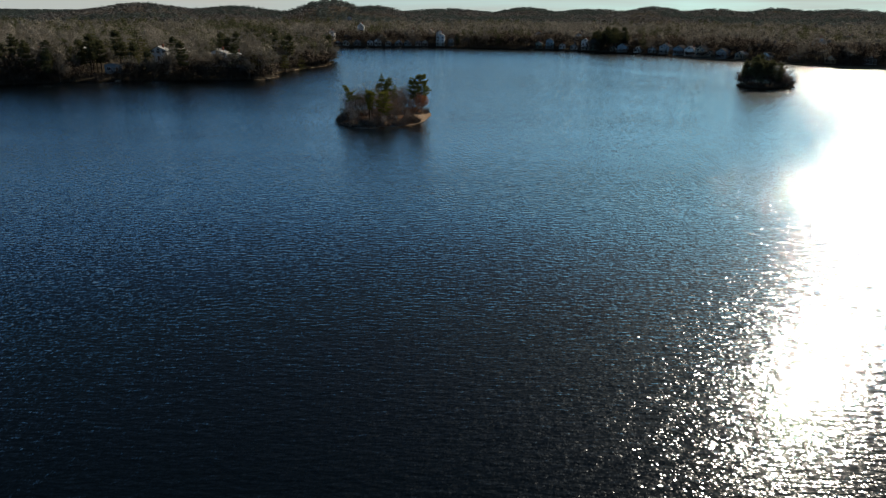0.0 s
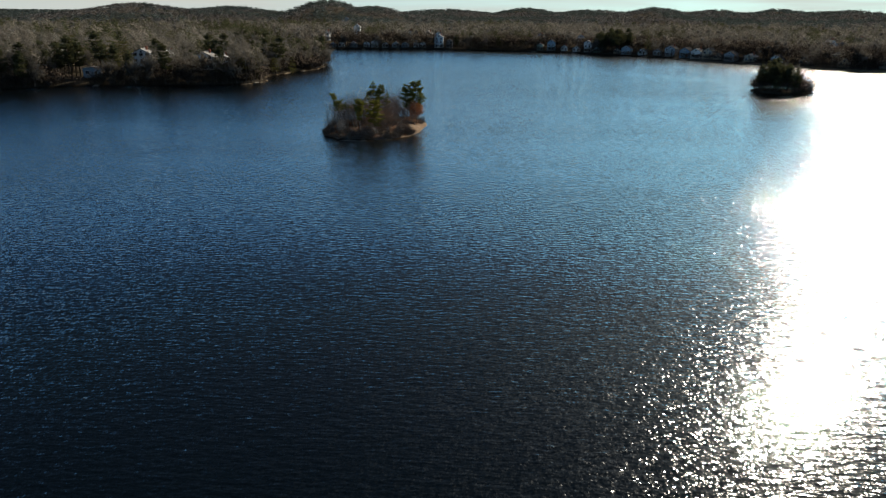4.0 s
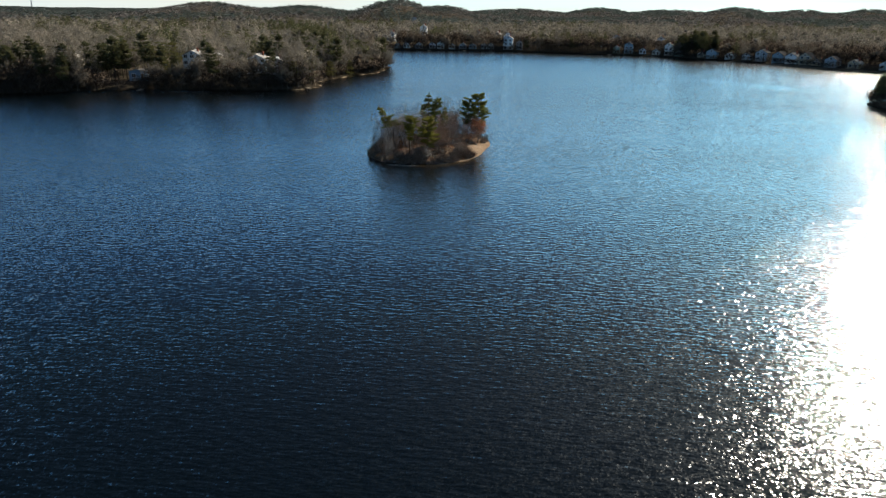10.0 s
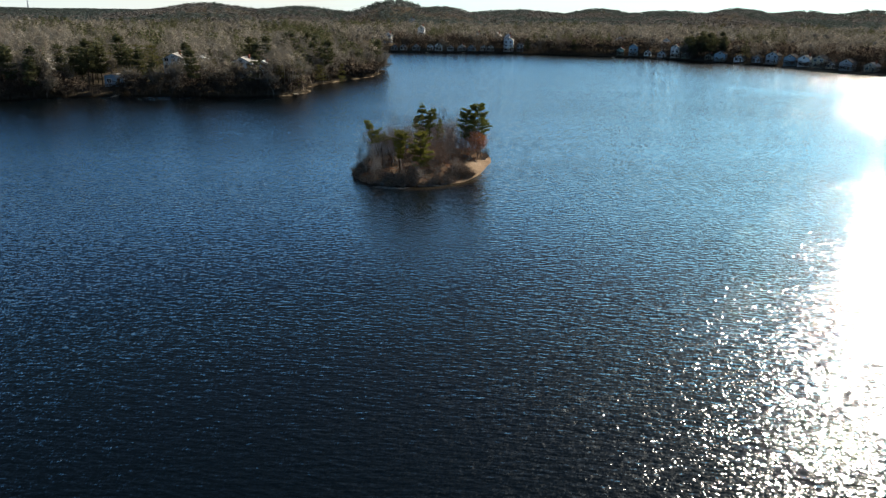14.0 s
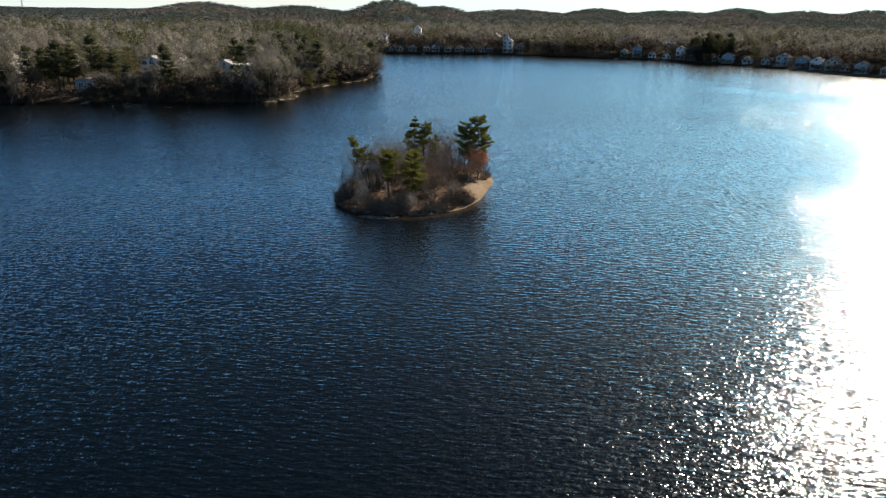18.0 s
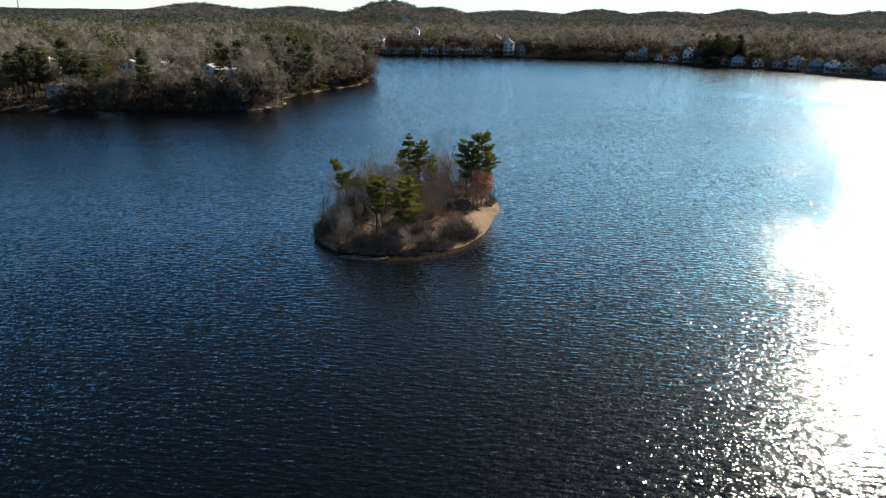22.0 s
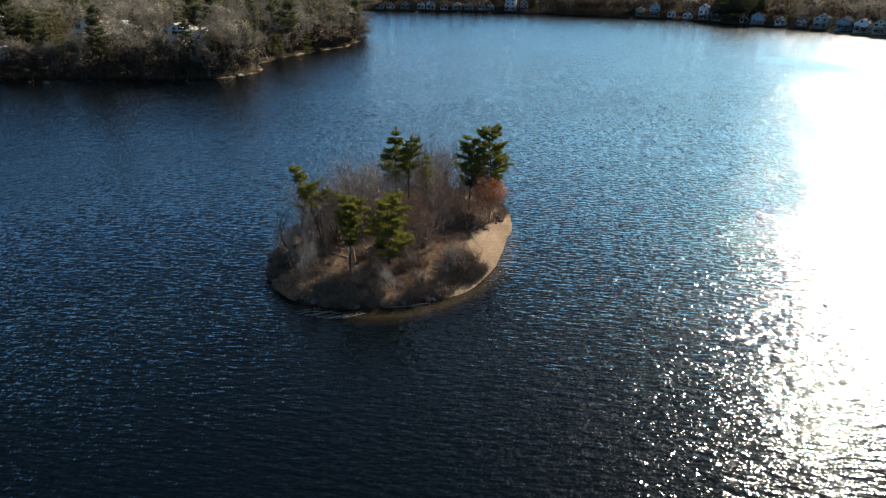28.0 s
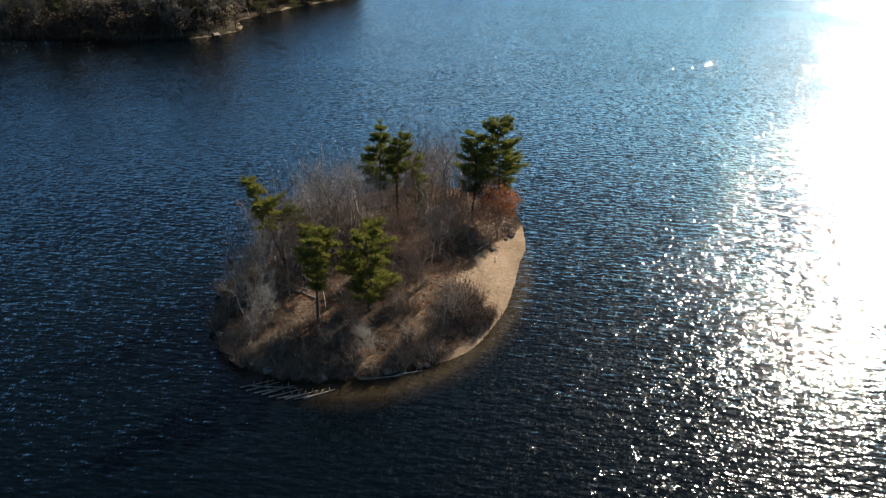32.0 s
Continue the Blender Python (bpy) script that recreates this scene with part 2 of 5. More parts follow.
def ground_material():
    """Woodland floor with leaf litter, and a bare sandy strip along the water."""
    m, nt, b = material("woodland_floor", 0.95)
    b.inputs["Specular IOR Level"].default_value = 0.0
    vec = coords(nt)
    big, small = noise_tex(nt, vec, 0.05, 4.0), noise_tex(nt, vec, 0.9, 4.0)
    f = maths(nt, "ADD", maths(nt, "MULTIPLY", big, 0.5), maths(nt, "MULTIPLY", small, 0.5))
    # litter tones lowered to include the shade under the trees
    litter = ramp(nt, f, (0.35, (0.04, 0.033, 0.024)), (0.5, (0.07, 0.057, 0.041)), (0.65, (0.105, 0.086, 0.062)))
    sand = ramp(nt, small, (0.3, (0.13, 0.1, 0.068)), (0.7, (0.23, 0.183, 0.13)))
    # wet dark soil at the waterline
    z = nt.nodes.new("ShaderNodeSeparateXYZ")
    nt.links.new(vec, z.inputs[0])
    wet = ramp(nt, maths(nt, "ADD", z.outputs["Z"], maths(nt, "MULTIPLY", small, 0.4)), (0.25, (0.3, 0.28, 0.26)), (1.0, (1, 1, 1)))
    litter = mix(nt, 1.0, litter, wet, "MULTIPLY")
    at = nt.nodes.new("ShaderNodeAttribute")
    at.attribute_name = "sand"
    edge = ramp(nt, maths(nt, "ADD", at.outputs["Fac"], maths(nt, "MULTIPLY", maths(nt, "SUBTRACT", small, 0.5), 0.6)), (0.4, (0, 0, 0)), (0.6, (1, 1, 1)))
    nt.links.new(mix(nt, edge, litter, sand), b.inputs["Base Color"])
    bump(nt, b, small, 0.8, 0.3)
    return m


def island_material():
    """Leaf litter and sand, mixed by the mesh's own 'sand' attribute."""
    m, nt, b = material("island_soil", 0.95)
    b.inputs["Specular IOR Level"].default_value = 0.0
    vec = coords(nt)
    big, small, tiny = noise_tex(nt, vec, 0.35, 4.0), noise_tex(nt, vec, 2.6, 4.0), noise_tex(nt, vec, 11.0, 3.0)
    f = maths(nt, "ADD", maths(nt, "MULTIPLY", big, 0.35), maths(nt, "ADD", maths(nt, "MULTIPLY", small, 0.35), maths(nt, "MULTIPLY", tiny, 0.3)))
    litter = ramp(nt, f, (0.36, (0.05, 0.039, 0.03)), (0.5, (0.12, 0.09, 0.066)), (0.64, (0.215, 0.16, 0.114)))
    sand = ramp(nt, f, (0.36, (0.16, 0.115, 0.078)), (0.5, (0.26, 0.188, 0.13)), (0.64, (0.36, 0.27, 0.19)))
    at = nt.nodes.new("ShaderNodeAttribute")
    at.attribute_name = "sand"
    k = maths(nt, "ADD", at.outputs["Fac"], maths(nt, "MULTIPLY", maths(nt, "SUBTRACT", small, 0.5), 0.9))
    nt.links.new(mix(nt, ramp(nt, k, (0.38, (0, 0, 0)), (0.62, (1, 1, 1))), litter, sand), b.inputs["Base Color"])
    # wet soil and drowned leaves at the waterline
    z = nt.nodes.new("ShaderNodeSeparateXYZ")
    nt.links.new(nt.nodes.new("ShaderNodeNewGeometry").outputs["Position"], z.inputs[0])
    wet = ramp(nt, maths(nt, "ADD", z.outputs["Z"], maths(nt, "MULTIPLY", small, 0.3)), (0.16, (0.25, 0.22, 0.19)), (0.48, (1, 1, 1)))
    dry = b.inputs["Base Color"].links[0].from_socket
    nt.links.new(mix(nt, maths(nt, "SUBTRACT", 1.0, maths(nt, "MULTIPLY", at.outputs["Fac"], 0.8)), dry, wet, "MULTIPLY"), b.inputs["Base Color"])
    bump(nt, b, maths(nt, "ADD", small, tiny), 0.8, 0.08)
    return m


M_WATER = water_material()
M_GROUND = ground_material()
M_ISLAND = island_material()
M_BARK = mottled("bark_grey_brown", (0.13, 0.11, 0.095), (0.33, 0.285, 0.24), 1.5, 0.9, bump_h=0.02)
M_BARK_PINE = mottled("bark_pine", (0.04, 0.03, 0.024), (0.11, 0.078, 0.056), 2.0, 0.9, bump_h=0.02)
M_BARK_PALE = mottled("bark_pale_dead", (0.28, 0.25, 0.21), (0.46, 0.43, 0.38), 2.0, 0.85, bump_h=0.01)
M_TWIG = mottled("twigs_grey_brown", (0.22, 0.185, 0.155), (0.5, 0.425, 0.35), 0.5, 0.85, island=0.4)
M_TWIG_RUST = mottled("twigs_russet", (0.17, 0.108, 0.078), (0.39, 0.25, 0.172), 0.5, 0.85, island=0.4)
M_NEEDLE = leafy("pine_needles", (0.036, 0.046, 0.016), (0.125, 0.13, 0.036), (0.18, 0.19, 0.045))
M_NEEDLE_YELLOW = leafy("pine_needles_yellowish", (0.04, 0.049, 0.015), (0.142, 0.14, 0.038), (0.23, 0.225, 0.05))
M_NEEDLE_FAR = leafy("far_conifer_needles", (0.032, 0.04, 0.026), (0.105, 0.11, 0.06), (0.1, 0.1, 0.045), 0.35, 0.05)
M_NEEDLE_SHORE = leafy("shore_pine_needles", (0.04, 0.046, 0.022), (0.13, 0.128, 0.055), (0.15, 0.14, 0.045), 0.4, 0.1)
M_OAK = leafy("russet_oak_leaves", (0.12, 0.044, 0.023), (0.34, 0.13, 0.066), (0.42, 0.17, 0.07))
M_WOODS = mottled("bare_twigs_shore", (0.08, 0.075, 0.066), (0.135, 0.124, 0.107), 0.03, 0.9, fine=0.1, third=(0.195, 0.175, 0.148), island=0.12)
M_WOODS_MASS = mottled("far_bare_twigs", (0.112, 0.105, 0.092), (0.18, 0.166, 0.143), 0.03, 0.9, fine=0.1, third=(0.258, 0.232, 0.196), island=0.06, tone=0.5)
# hillside twigs greyed towards blue: distance haze put into the colour
M_WOODS_FAR = mottled("hillside_twigs_hazed", (0.078, 0.08, 0.082), (0.11, 0.109, 0.107), 0.012, 0.9, fine=0.05, third=(0.148, 0.143, 0.137), island=0.08, tone=0.4)
# dark brown twigs, lowered further: the shade of backlit growth is in the colour
M_BRUSH = mottled("shade_dark_brush_twigs", (0.038, 0.031, 0.025), (0.115, 0.092, 0.073), 0.3, 0.9, island=0.35)
for _m in (M_WOODS, M_WOODS_MASS):
    _nt = _m.node_tree
    _tr, _ms = _nt.nodes.new("ShaderNodeBsdfTranslucent"), _nt.nodes.new("ShaderNodeMixShader")
    _tr.inputs[0].default_value, _ms.inputs[0].default_value = (0.19, 0.172, 0.142, 1), 0.28
    _nt.links.new(_nt.nodes["Principled BSDF"].outputs[0], _ms.inputs[1])
    _nt.links.new(_tr.outputs[0], _ms.inputs[2])
    _nt.links.new(_ms.outputs[0], _nt.nodes["Material Output"].inputs[0])
M_BRUSH_RUST = mottled("russet_brush_twigs", (0.06, 0.04, 0.029), (0.2, 0.125, 0.084), 0.4, 0.9, island=0.4)
# needle colour blued and lightened to hold the haze of the far hills
M_RIDGE = leafy("ridge_needles_hazed", (0.046, 0.06, 0.062), (0.098, 0.116, 0.112), (0.08, 0.1, 0.09), 0.3, 0.02)
M_ROCK = mottled("boulder_granite", (0.07, 0.066, 0.06), (0.19, 0.175, 0.16), 2.2, 0.85, bump_h=0.03)
M_REED = mottled("dry_reeds", (0.16, 0.12, 0.07), (0.32, 0.25, 0.15), 1.0, 0.9, island=0.4)
M_WHITE = mottled("white_siding", (0.66, 0.66, 0.64), (0.8, 0.8, 0.78), 0.6, 0.6)
M_GREY = mottled("grey_siding", (0.3, 0.32, 0.33), (0.4, 0.42, 0.43), 0.6, 0.65)
M_BLUE = mottled("blue_grey_siding", (0.2, 0.28, 0.33), (0.28, 0.37, 0.42), 0.6, 0.65)
M_TAN = mottled("tan_siding", (0.4, 0.32, 0.22), (0.52, 0.43, 0.31), 0.6, 0.65)
M_BROWN = mottled("brown_siding", (0.13, 0.085, 0.055), (0.2, 0.135, 0.09), 0.6, 0.7)
M_GREEN = mottled("green_siding", (0.2, 0.28, 0.22), (0.28, 0.36, 0.29), 0.6, 0.65)
M_ROOF = mottled("dark_shingles", (0.06, 0.06, 0.062), (0.13, 0.125, 0.12), 1.2, 0.9)
M_ROOF_PALE = mottled("pale_shingles", (0.26, 0.25, 0.235), (0.38, 0.365, 0.34), 1.2, 0.8)
M_TRIM = mottled("white_trim", (0.68, 0.68, 0.66), (0.8, 0.8, 0.78), 1.0, 0.5)
M_BRICK = mottled("chimney_brick", (0.2, 0.08, 0.055), (0.32, 0.14, 0.1), 2.5, 0.9)
M_DECK = mottled("weathered_planks", (0.2, 0.17, 0.14), (0.33, 0.29, 0.24), 1.2, 0.85)
M_STEEL = mottled("galvanised_steel", (0.3, 0.31, 0.32), (0.42, 0.43, 0.44), 1.0, 0.45)
M_STEEL.node_tree.nodes["Principled BSDF"].inputs["Metallic"].default_value = 0.8
M_GLASS, _nt, _b = material("window_glass", 0.05)
_b.inputs["Base Color"].default_value = (0.02, 0.025, 0.03, 1)


# ---------------------------------------------------------------- mesh helpers
def mesh_of(name, verts, faces, mat, smooth=False):
    me = bpy.data.meshes.new(name)
    me.from_pydata(np.asarray(verts, float).tolist(), [], [list(map(int, f)) for f in faces] if not isinstance(faces, np.ndarray) else faces.tolist())
    if mat:
        me.materials.append(mat)
    if smooth:
        me.polygons.foreach_set("use_smooth", [True] * len(me.polygons))
    me.update()
    return me


def part(name, me, parent, label=""):
    ob = new(name, me)
    ob.parent = parent
    return tagged(ob, label)


def unit(v):
    v = np.asarray(v, float)
    return v / (np.linalg.norm(v, axis=-1, keepdims=True) + 1e-9)


def tubes(segs, n=4):
    """Tapered tubes from rows (p0, p1, r0, r1)."""
    p0, p1 = np.array([s[0] for s in segs], float), np.array([s[1] for s in segs], float)
    r0, r1 = np.array([s[2] for s in segs]), np.array([s[3] for s in segs])
    d = unit(p1 - p0)
    ref = np.where(np.abs(d[:, 2:3]) > 0.9, [[1.0, 0, 0]], [[0, 0, 1.0]])
    u = unit(np.cross(d, ref))
    v = np.cross(d, u)
    t = np.arange(n) * 2 * np.pi / n
    ring = np.cos(t)[None, :, None] * u[:, None] + np.sin(t)[None, :, None] * v[:, None]
    verts = np.concatenate([p0[:, None] + ring * r0[:, None, None], p1[:, None] + ring * r1[:, None, None]], 1).reshape(-1, 3)
    k = np.arange(n)
    quad = np.stack([k, (k + 1) % n, n + (k + 1) % n, n + k], 1)
    faces = (np.arange(len(segs)) * 2 * n)[:, None, None] + quad[None]
    return verts, faces.reshape(-1, 4)


def chain(points, radii, n=6):
    """One continuous tube along points, closed at both ends."""
    p = np.asarray(points, float)
    d = unit(np.gradient(p, axis=0))
    u = unit(np.cross(d, (0.13, 0.2, 0.97)))
    v = np.cross(d, u)
    t = np.arange(n) * 2 * np.pi / n
    ring = np.cos(t)[None, :, None] * u[:, None] + np.sin(t)[None, :, None] * v[:, None]
    verts = (p[:, None] + ring * np.asarray(radii, float)[:, None, None]).reshape(-1, 3)
    faces = [[i * n + k, i * n + (k + 1) % n, (i + 1) * n + (k + 1) % n, (i + 1) * n + k] for i in range(len(p) - 1) for k in range(n)]
    return verts, faces + [list(range(n))[::-1], [(len(p) - 1) * n + k for k in range(n)]]


def slivers(p, d, length, width, rng):
    """Slender triangles from p along d: twigs, needles, leaves."""
    p, d = np.asarray(p, float), unit(d)
    side = unit(np.cross(d, rng.normal(size=d.shape)))
    w = np.broadcast_to(np.asarray(width, float), len(p))[:, None] * 0.5
    tip = p + d * np.broadcast_to(np.asarray(length, float), len(p))[:, None]
    verts = np.stack([p - side * w, p + side * w, tip], 1).reshape(-1, 3)
    return verts, np.arange(len(verts)).reshape(-1, 3)


def join(*pieces):
    verts, faces, n = [], [], 0
    for v, f in pieces:
        if not len(v):
            continue
        verts.append(np.asarray(v, float))
        faces += [[i + n for i in q] for q in np.asarray(f).tolist()]
        n += len(v)
    return np.concatenate(verts), faces


BOX_FACES = np.array([[0, 3, 2, 1], [4, 5, 6, 7], [0, 1, 5, 4], [1, 2, 6, 5], [2, 3, 7, 6], [3, 0, 4, 7]])


def box(x0, x1, y0, y1, z0, z1):
    return np.array([(x0, y0, z0), (x1, y0, z0), (x1, y1, z0), (x0, y1, z0), (x0, y0, z1), (x1, y0, z1), (x1, y1, z1), (x0, y1, z1)], float), BOX_FACES


def thing(name, at=None, label="", category="", group="", kind=""):
    ob = new(name)
    ob.empty_display_size = 0.3
    if at is not None:
        ob.matrix_basis = at
    return tagged(ob, label, category, group, kind)


# ---------------------------------------------------------------- the lie of the land
# the lake's shoreline, anticlockwise
LAKE = np.array([
    (-430, 60), (-400, 170), (-310, 225), (-230, 262), (-182, 278), (-158, 297), (-130, 302), (-101, 306), (-91, 314), (-86, 324),
    (-92, 345), (-89, 370), (-80, 392), (-76, 415), (-77, 440), (-84, 452), (-120, 480), (-165, 520), (-172, 580), (-140, 620),
    (-108, 630), (-79, 633), (-37, 638), (4, 635), (44, 618), (84, 606), (116, 574), (150, 542), (172, 496), (205, 458),
    (228, 426), (262, 418), (330, 385), (410, 270), (450, 60), (330, -190), (0, -260), (-300, -170)], float)
HILLS = [  # degrees from +y, elevation angle of the crest, distance, half width in degrees
    (-40, 0.05, 3900, 9), (-30, -0.02, 4100, 7), (-23.5, 0.45, 1900, 4.2), (-17, 0.26, 2100, 4), (-10, 0.74, 1500, 3.2), (-6.5, 0.4, 1750, 2.5),
    (-1, 0.2, 2600, 4.5), (5, 0.34, 2900, 2.6), (10, 0.22, 2500, 4), (14.5, 0.4, 2000, 3), (18.5, 0.3, 2400, 3), (22.6, 0.46, 2900, 1.9), (27, 0.3, 2400, 4), (35, 0.3, 2300, 6)]


def lake_sd(x, y):
    """Distance to the shoreline: positive over water, negative on land."""
    x, y = np.asarray(x, float), np.asarray(y, float)
    best, inside = np.full(x.shape, 1e9), np.zeros(x.shape, bool)
    for (x0, y0), (x1, y1) in zip(LAKE, np.roll(LAKE, -1, 0)):
        dx, dy = x1 - x0, y1 - y0
        t = np.clip(((x - x0) * dx + (y - y0) * dy) / (dx * dx + dy * dy), 0, 1)
        best = np.minimum(best, np.hypot(x - x0 - t * dx, y - y0 - t * dy))
        cross = (y0 > y) != (y1 > y)
        inside ^= cross & (x < x0 + (y - y0) / (dy if dy else 1e-9) * dx)
    wob = 1.1 * np.sin(x * 0.21 + 1.3 * np.sin(y * 0.13)) + 0.8 * np.sin(y * 0.33 + x * 0.12)
    return np.where(inside, best, -best) + wob


def ground_z(x, y):
    x, y = np.asarray(x, float), np.asarray(y, float)
    sd = lake_sd(x, y)
    d = np.maximum(-sd, 0)
    z = 0.9 * (1 - np.exp(-d / 2.0)) + 4.5 * (1 - np.exp(-d / 60)) + 3.0 * (1 - np.exp(-d / 400))
    z += (1 - np.exp(-d / 40)) * (1.2 * np.sin(x * 0.021 + 0.7) * np.sin(y * 0.017) + 0.7 * np.sin(x * 0.05 - y * 0.043))
    dist, az = np.hypot(x, y - 37), np.degrees(np.arctan2(x, y - 37))
    top = np.zeros_like(z)
    for a0, el, far, wide in HILLS:
        crest = 30 + far * math.tan(radians(el)) - 15.5
        bell = np.exp(-((az - a0) / wide) ** 2) * np.exp(-((dist - far) / (0.3 * far)) ** 2)
        top = np.maximum(top, crest * bell)
    z += top * np.clip((dist - 750) / 500, 0, 1) * (1 + 0.04 * np.sin(az * 2.3) * np.sin(dist * 0.004))
    return np.where(sd > 0, -np.minimum(0.18 * sd, 4.0), z)


def spaced(lo, mid0, mid1, hi, step, growth=1.09):
    inner = list(np.arange(mid0, mid1 + 0.01, step))
    for edge, sign, out in ((lo, -1, []), (hi, 1, [])):
        p, s = (mid0 if sign < 0 else mid1), step
        while (p > edge) if sign < 0 else (p < edge):
            s *= growth
            p += sign * s
            out.append(max(p, edge) if sign < 0 else min(p, edge))
        inner = out[::-1] + inner if sign < 0 else inner + out
    return np.array(inner)


def sheet(name, xs, ys, zfun, mat):
    gx, gy = np.meshgrid(xs, ys)
    verts = np.stack([gx, gy, zfun(gx, gy)], -1).reshape(-1, 3)
    nx, ny = len(xs), len(ys)
    i = (np.arange(ny - 1)[:, None] * nx + np.arange(nx - 1)[None]).reshape(-1)
    return mesh_of(name, verts, np.stack([i, i + 1, i + nx + 1, i + nx], 1), mat, True)


GX, GY = spaced(-4700, -240, 250, 4700, 2.6), spaced(-2500, 255, 665, 4750, 2.6)
ground = new("ground", sheet("ground", GX, GY, ground_z, M_GROUND))
GZ = ground_z(*np.meshgrid(GX, GY))


def sheet_z(x, y):
    """Height of the ground's own mesh."""
    i, j = np.clip(np.searchsorted(GX, x) - 1, 0, len(GX) - 2), np.clip(np.searchsorted(GY, y) - 1, 0, len(GY) - 2)
    u, v = (x - GX[i]) / (GX[i + 1] - GX[i]), (y - GY[j]) / (GY[j + 1] - GY[j])
    return (GZ[j, i] * (1 - u) + GZ[j, i + 1] * u) * (1 - v) + (GZ[j + 1, i] * (1 - u) + GZ[j + 1, i + 1] * u) * v



tagged(ground, "wooded ground with brown leaf litter around the lake", "ground", kind="structure")
gv = np.array([v.co[:] for v in ground.data.vertices])
gd = -lake_sd(gv[:, 0], gv[:, 1])
sand_strip = np.clip((0.7 - gd) / 0.6, 0, 1) * np.clip((gv[:, 0] + 98) / 4, 0, 1) * np.clip((430 - gv[:, 1]) / 8, 0, 1) * np.clip((gv[:, 1] - 306) / 6, 0, 1) * 0.75
sand_strip = np.maximum(sand_strip, np.clip((4.0 - gd) / 2.0, 0, 1) * np.clip((gv[:, 0] - 145) / 20, 0, 1) * (gv[:, 1] > 380))
ground.data.attributes.new("sand", "FLOAT", "POINT").data.foreach_set("value", sand_strip)
wx, wy = np.linspace(-700, 700, 57), np.linspace(-420, 760, 49)
water = new("water", sheet("water", wx, wy, lambda x, y: 0 * x, M_WATER))
tagged(water, "dark blue rippled lake water glittering in the sun", "lake", kind="structure")

# ---------------------------------------------------------------- the wooded islet: ground, beach
ISL = (-22.0, 191.0)
ISL_WAVES = (0.975, 0.028, 0.044, -0.025, 0.094, -0.023, -0.019, -0.028, 0.0, -0.008, -0.001)


def islet_reach(x, y):
    """1 at the waterline, 0 in the middle."""
    qx, qy = (x - ISL[0]) / 14.0, (y - ISL[1]) / 21.0
    th = np.arctan2(qy, qx)
    r = ISL_WAVES[0] + sum(ISL_WAVES[2 * k - 1] * np.cos(k * th) + ISL_WAVES[2 * k] * np.sin(k * th) for k in range(1, 6))
    return np.hypot(qx, qy) / r


def islet_z(x, y):
    x, y = np.asarray(x, float), np.asarray(y, float)
    s = islet_reach(x, y) + 0.006 * np.sin(x * 0.7 + y * 0.5) + 0.004 * np.sin(y * 1.1 - x)
    east = np.clip((x + 19) / 8, 0, 1)
    bank = np.clip((1 - s) / (0.06 + 0.44 * east), 0, 1)
    z = (0.38 + 0.5 * east) * bank ** (0.8 + 0.3 * east) + (1.0 - 0.4 * east) * np.clip((1 - s) / 0.6, 0, 1)
    z += 0.10 * np.sin(x * 0.9 + 1) * np.sin(y * 0.7) * bank
    return np.where(s > 1, -np.minimum((s - 1) * 7, 1.6), z)


def sandy(x, y):
    """How sandy the islet's ground is: the beach along its sunny side and the clearing behind it."""
    s = islet_reach(x, y)
    strip = np.clip((x + 16.5) / 3, 0, 1) * np.clip((s - 0.925 + 0.12 * np.clip((y - 183) / 8, 0, 1)) / 0.05, 0, 1) * np.clip((204 - y) / 3, 0, 1)
    inner = np.interp(y, (181, 184, 188, 195.6, 200), (-13.0, -15.9, -15.0, -12.1, -10.6)) + 0.5 * np.sin(y * 1.3)
    clearing = np.clip((x - inner) / 1.4, 0, 1) * np.clip((y - 182.5) / 2.0, 0, 1) * np.clip((199 - y) / 3, 0, 1)
    return np.maximum(strip, clearing)


islet = new("island_ground", sheet("island_ground", np.arange(-40, -3.9, 0.3), np.arange(166, 217.1, 0.3), islet_z, M_ISLAND))
tagged(islet, "small island of leaf litter and pale sand beach in the lake", "island", kind="structure")
vx = np.array([v.co[:] for v in islet.data.vertices])
islet.data.attributes.new("sand", "FLOAT", "POINT").data.foreach_set("value", sandy(vx[:, 0], vx[:, 1]))


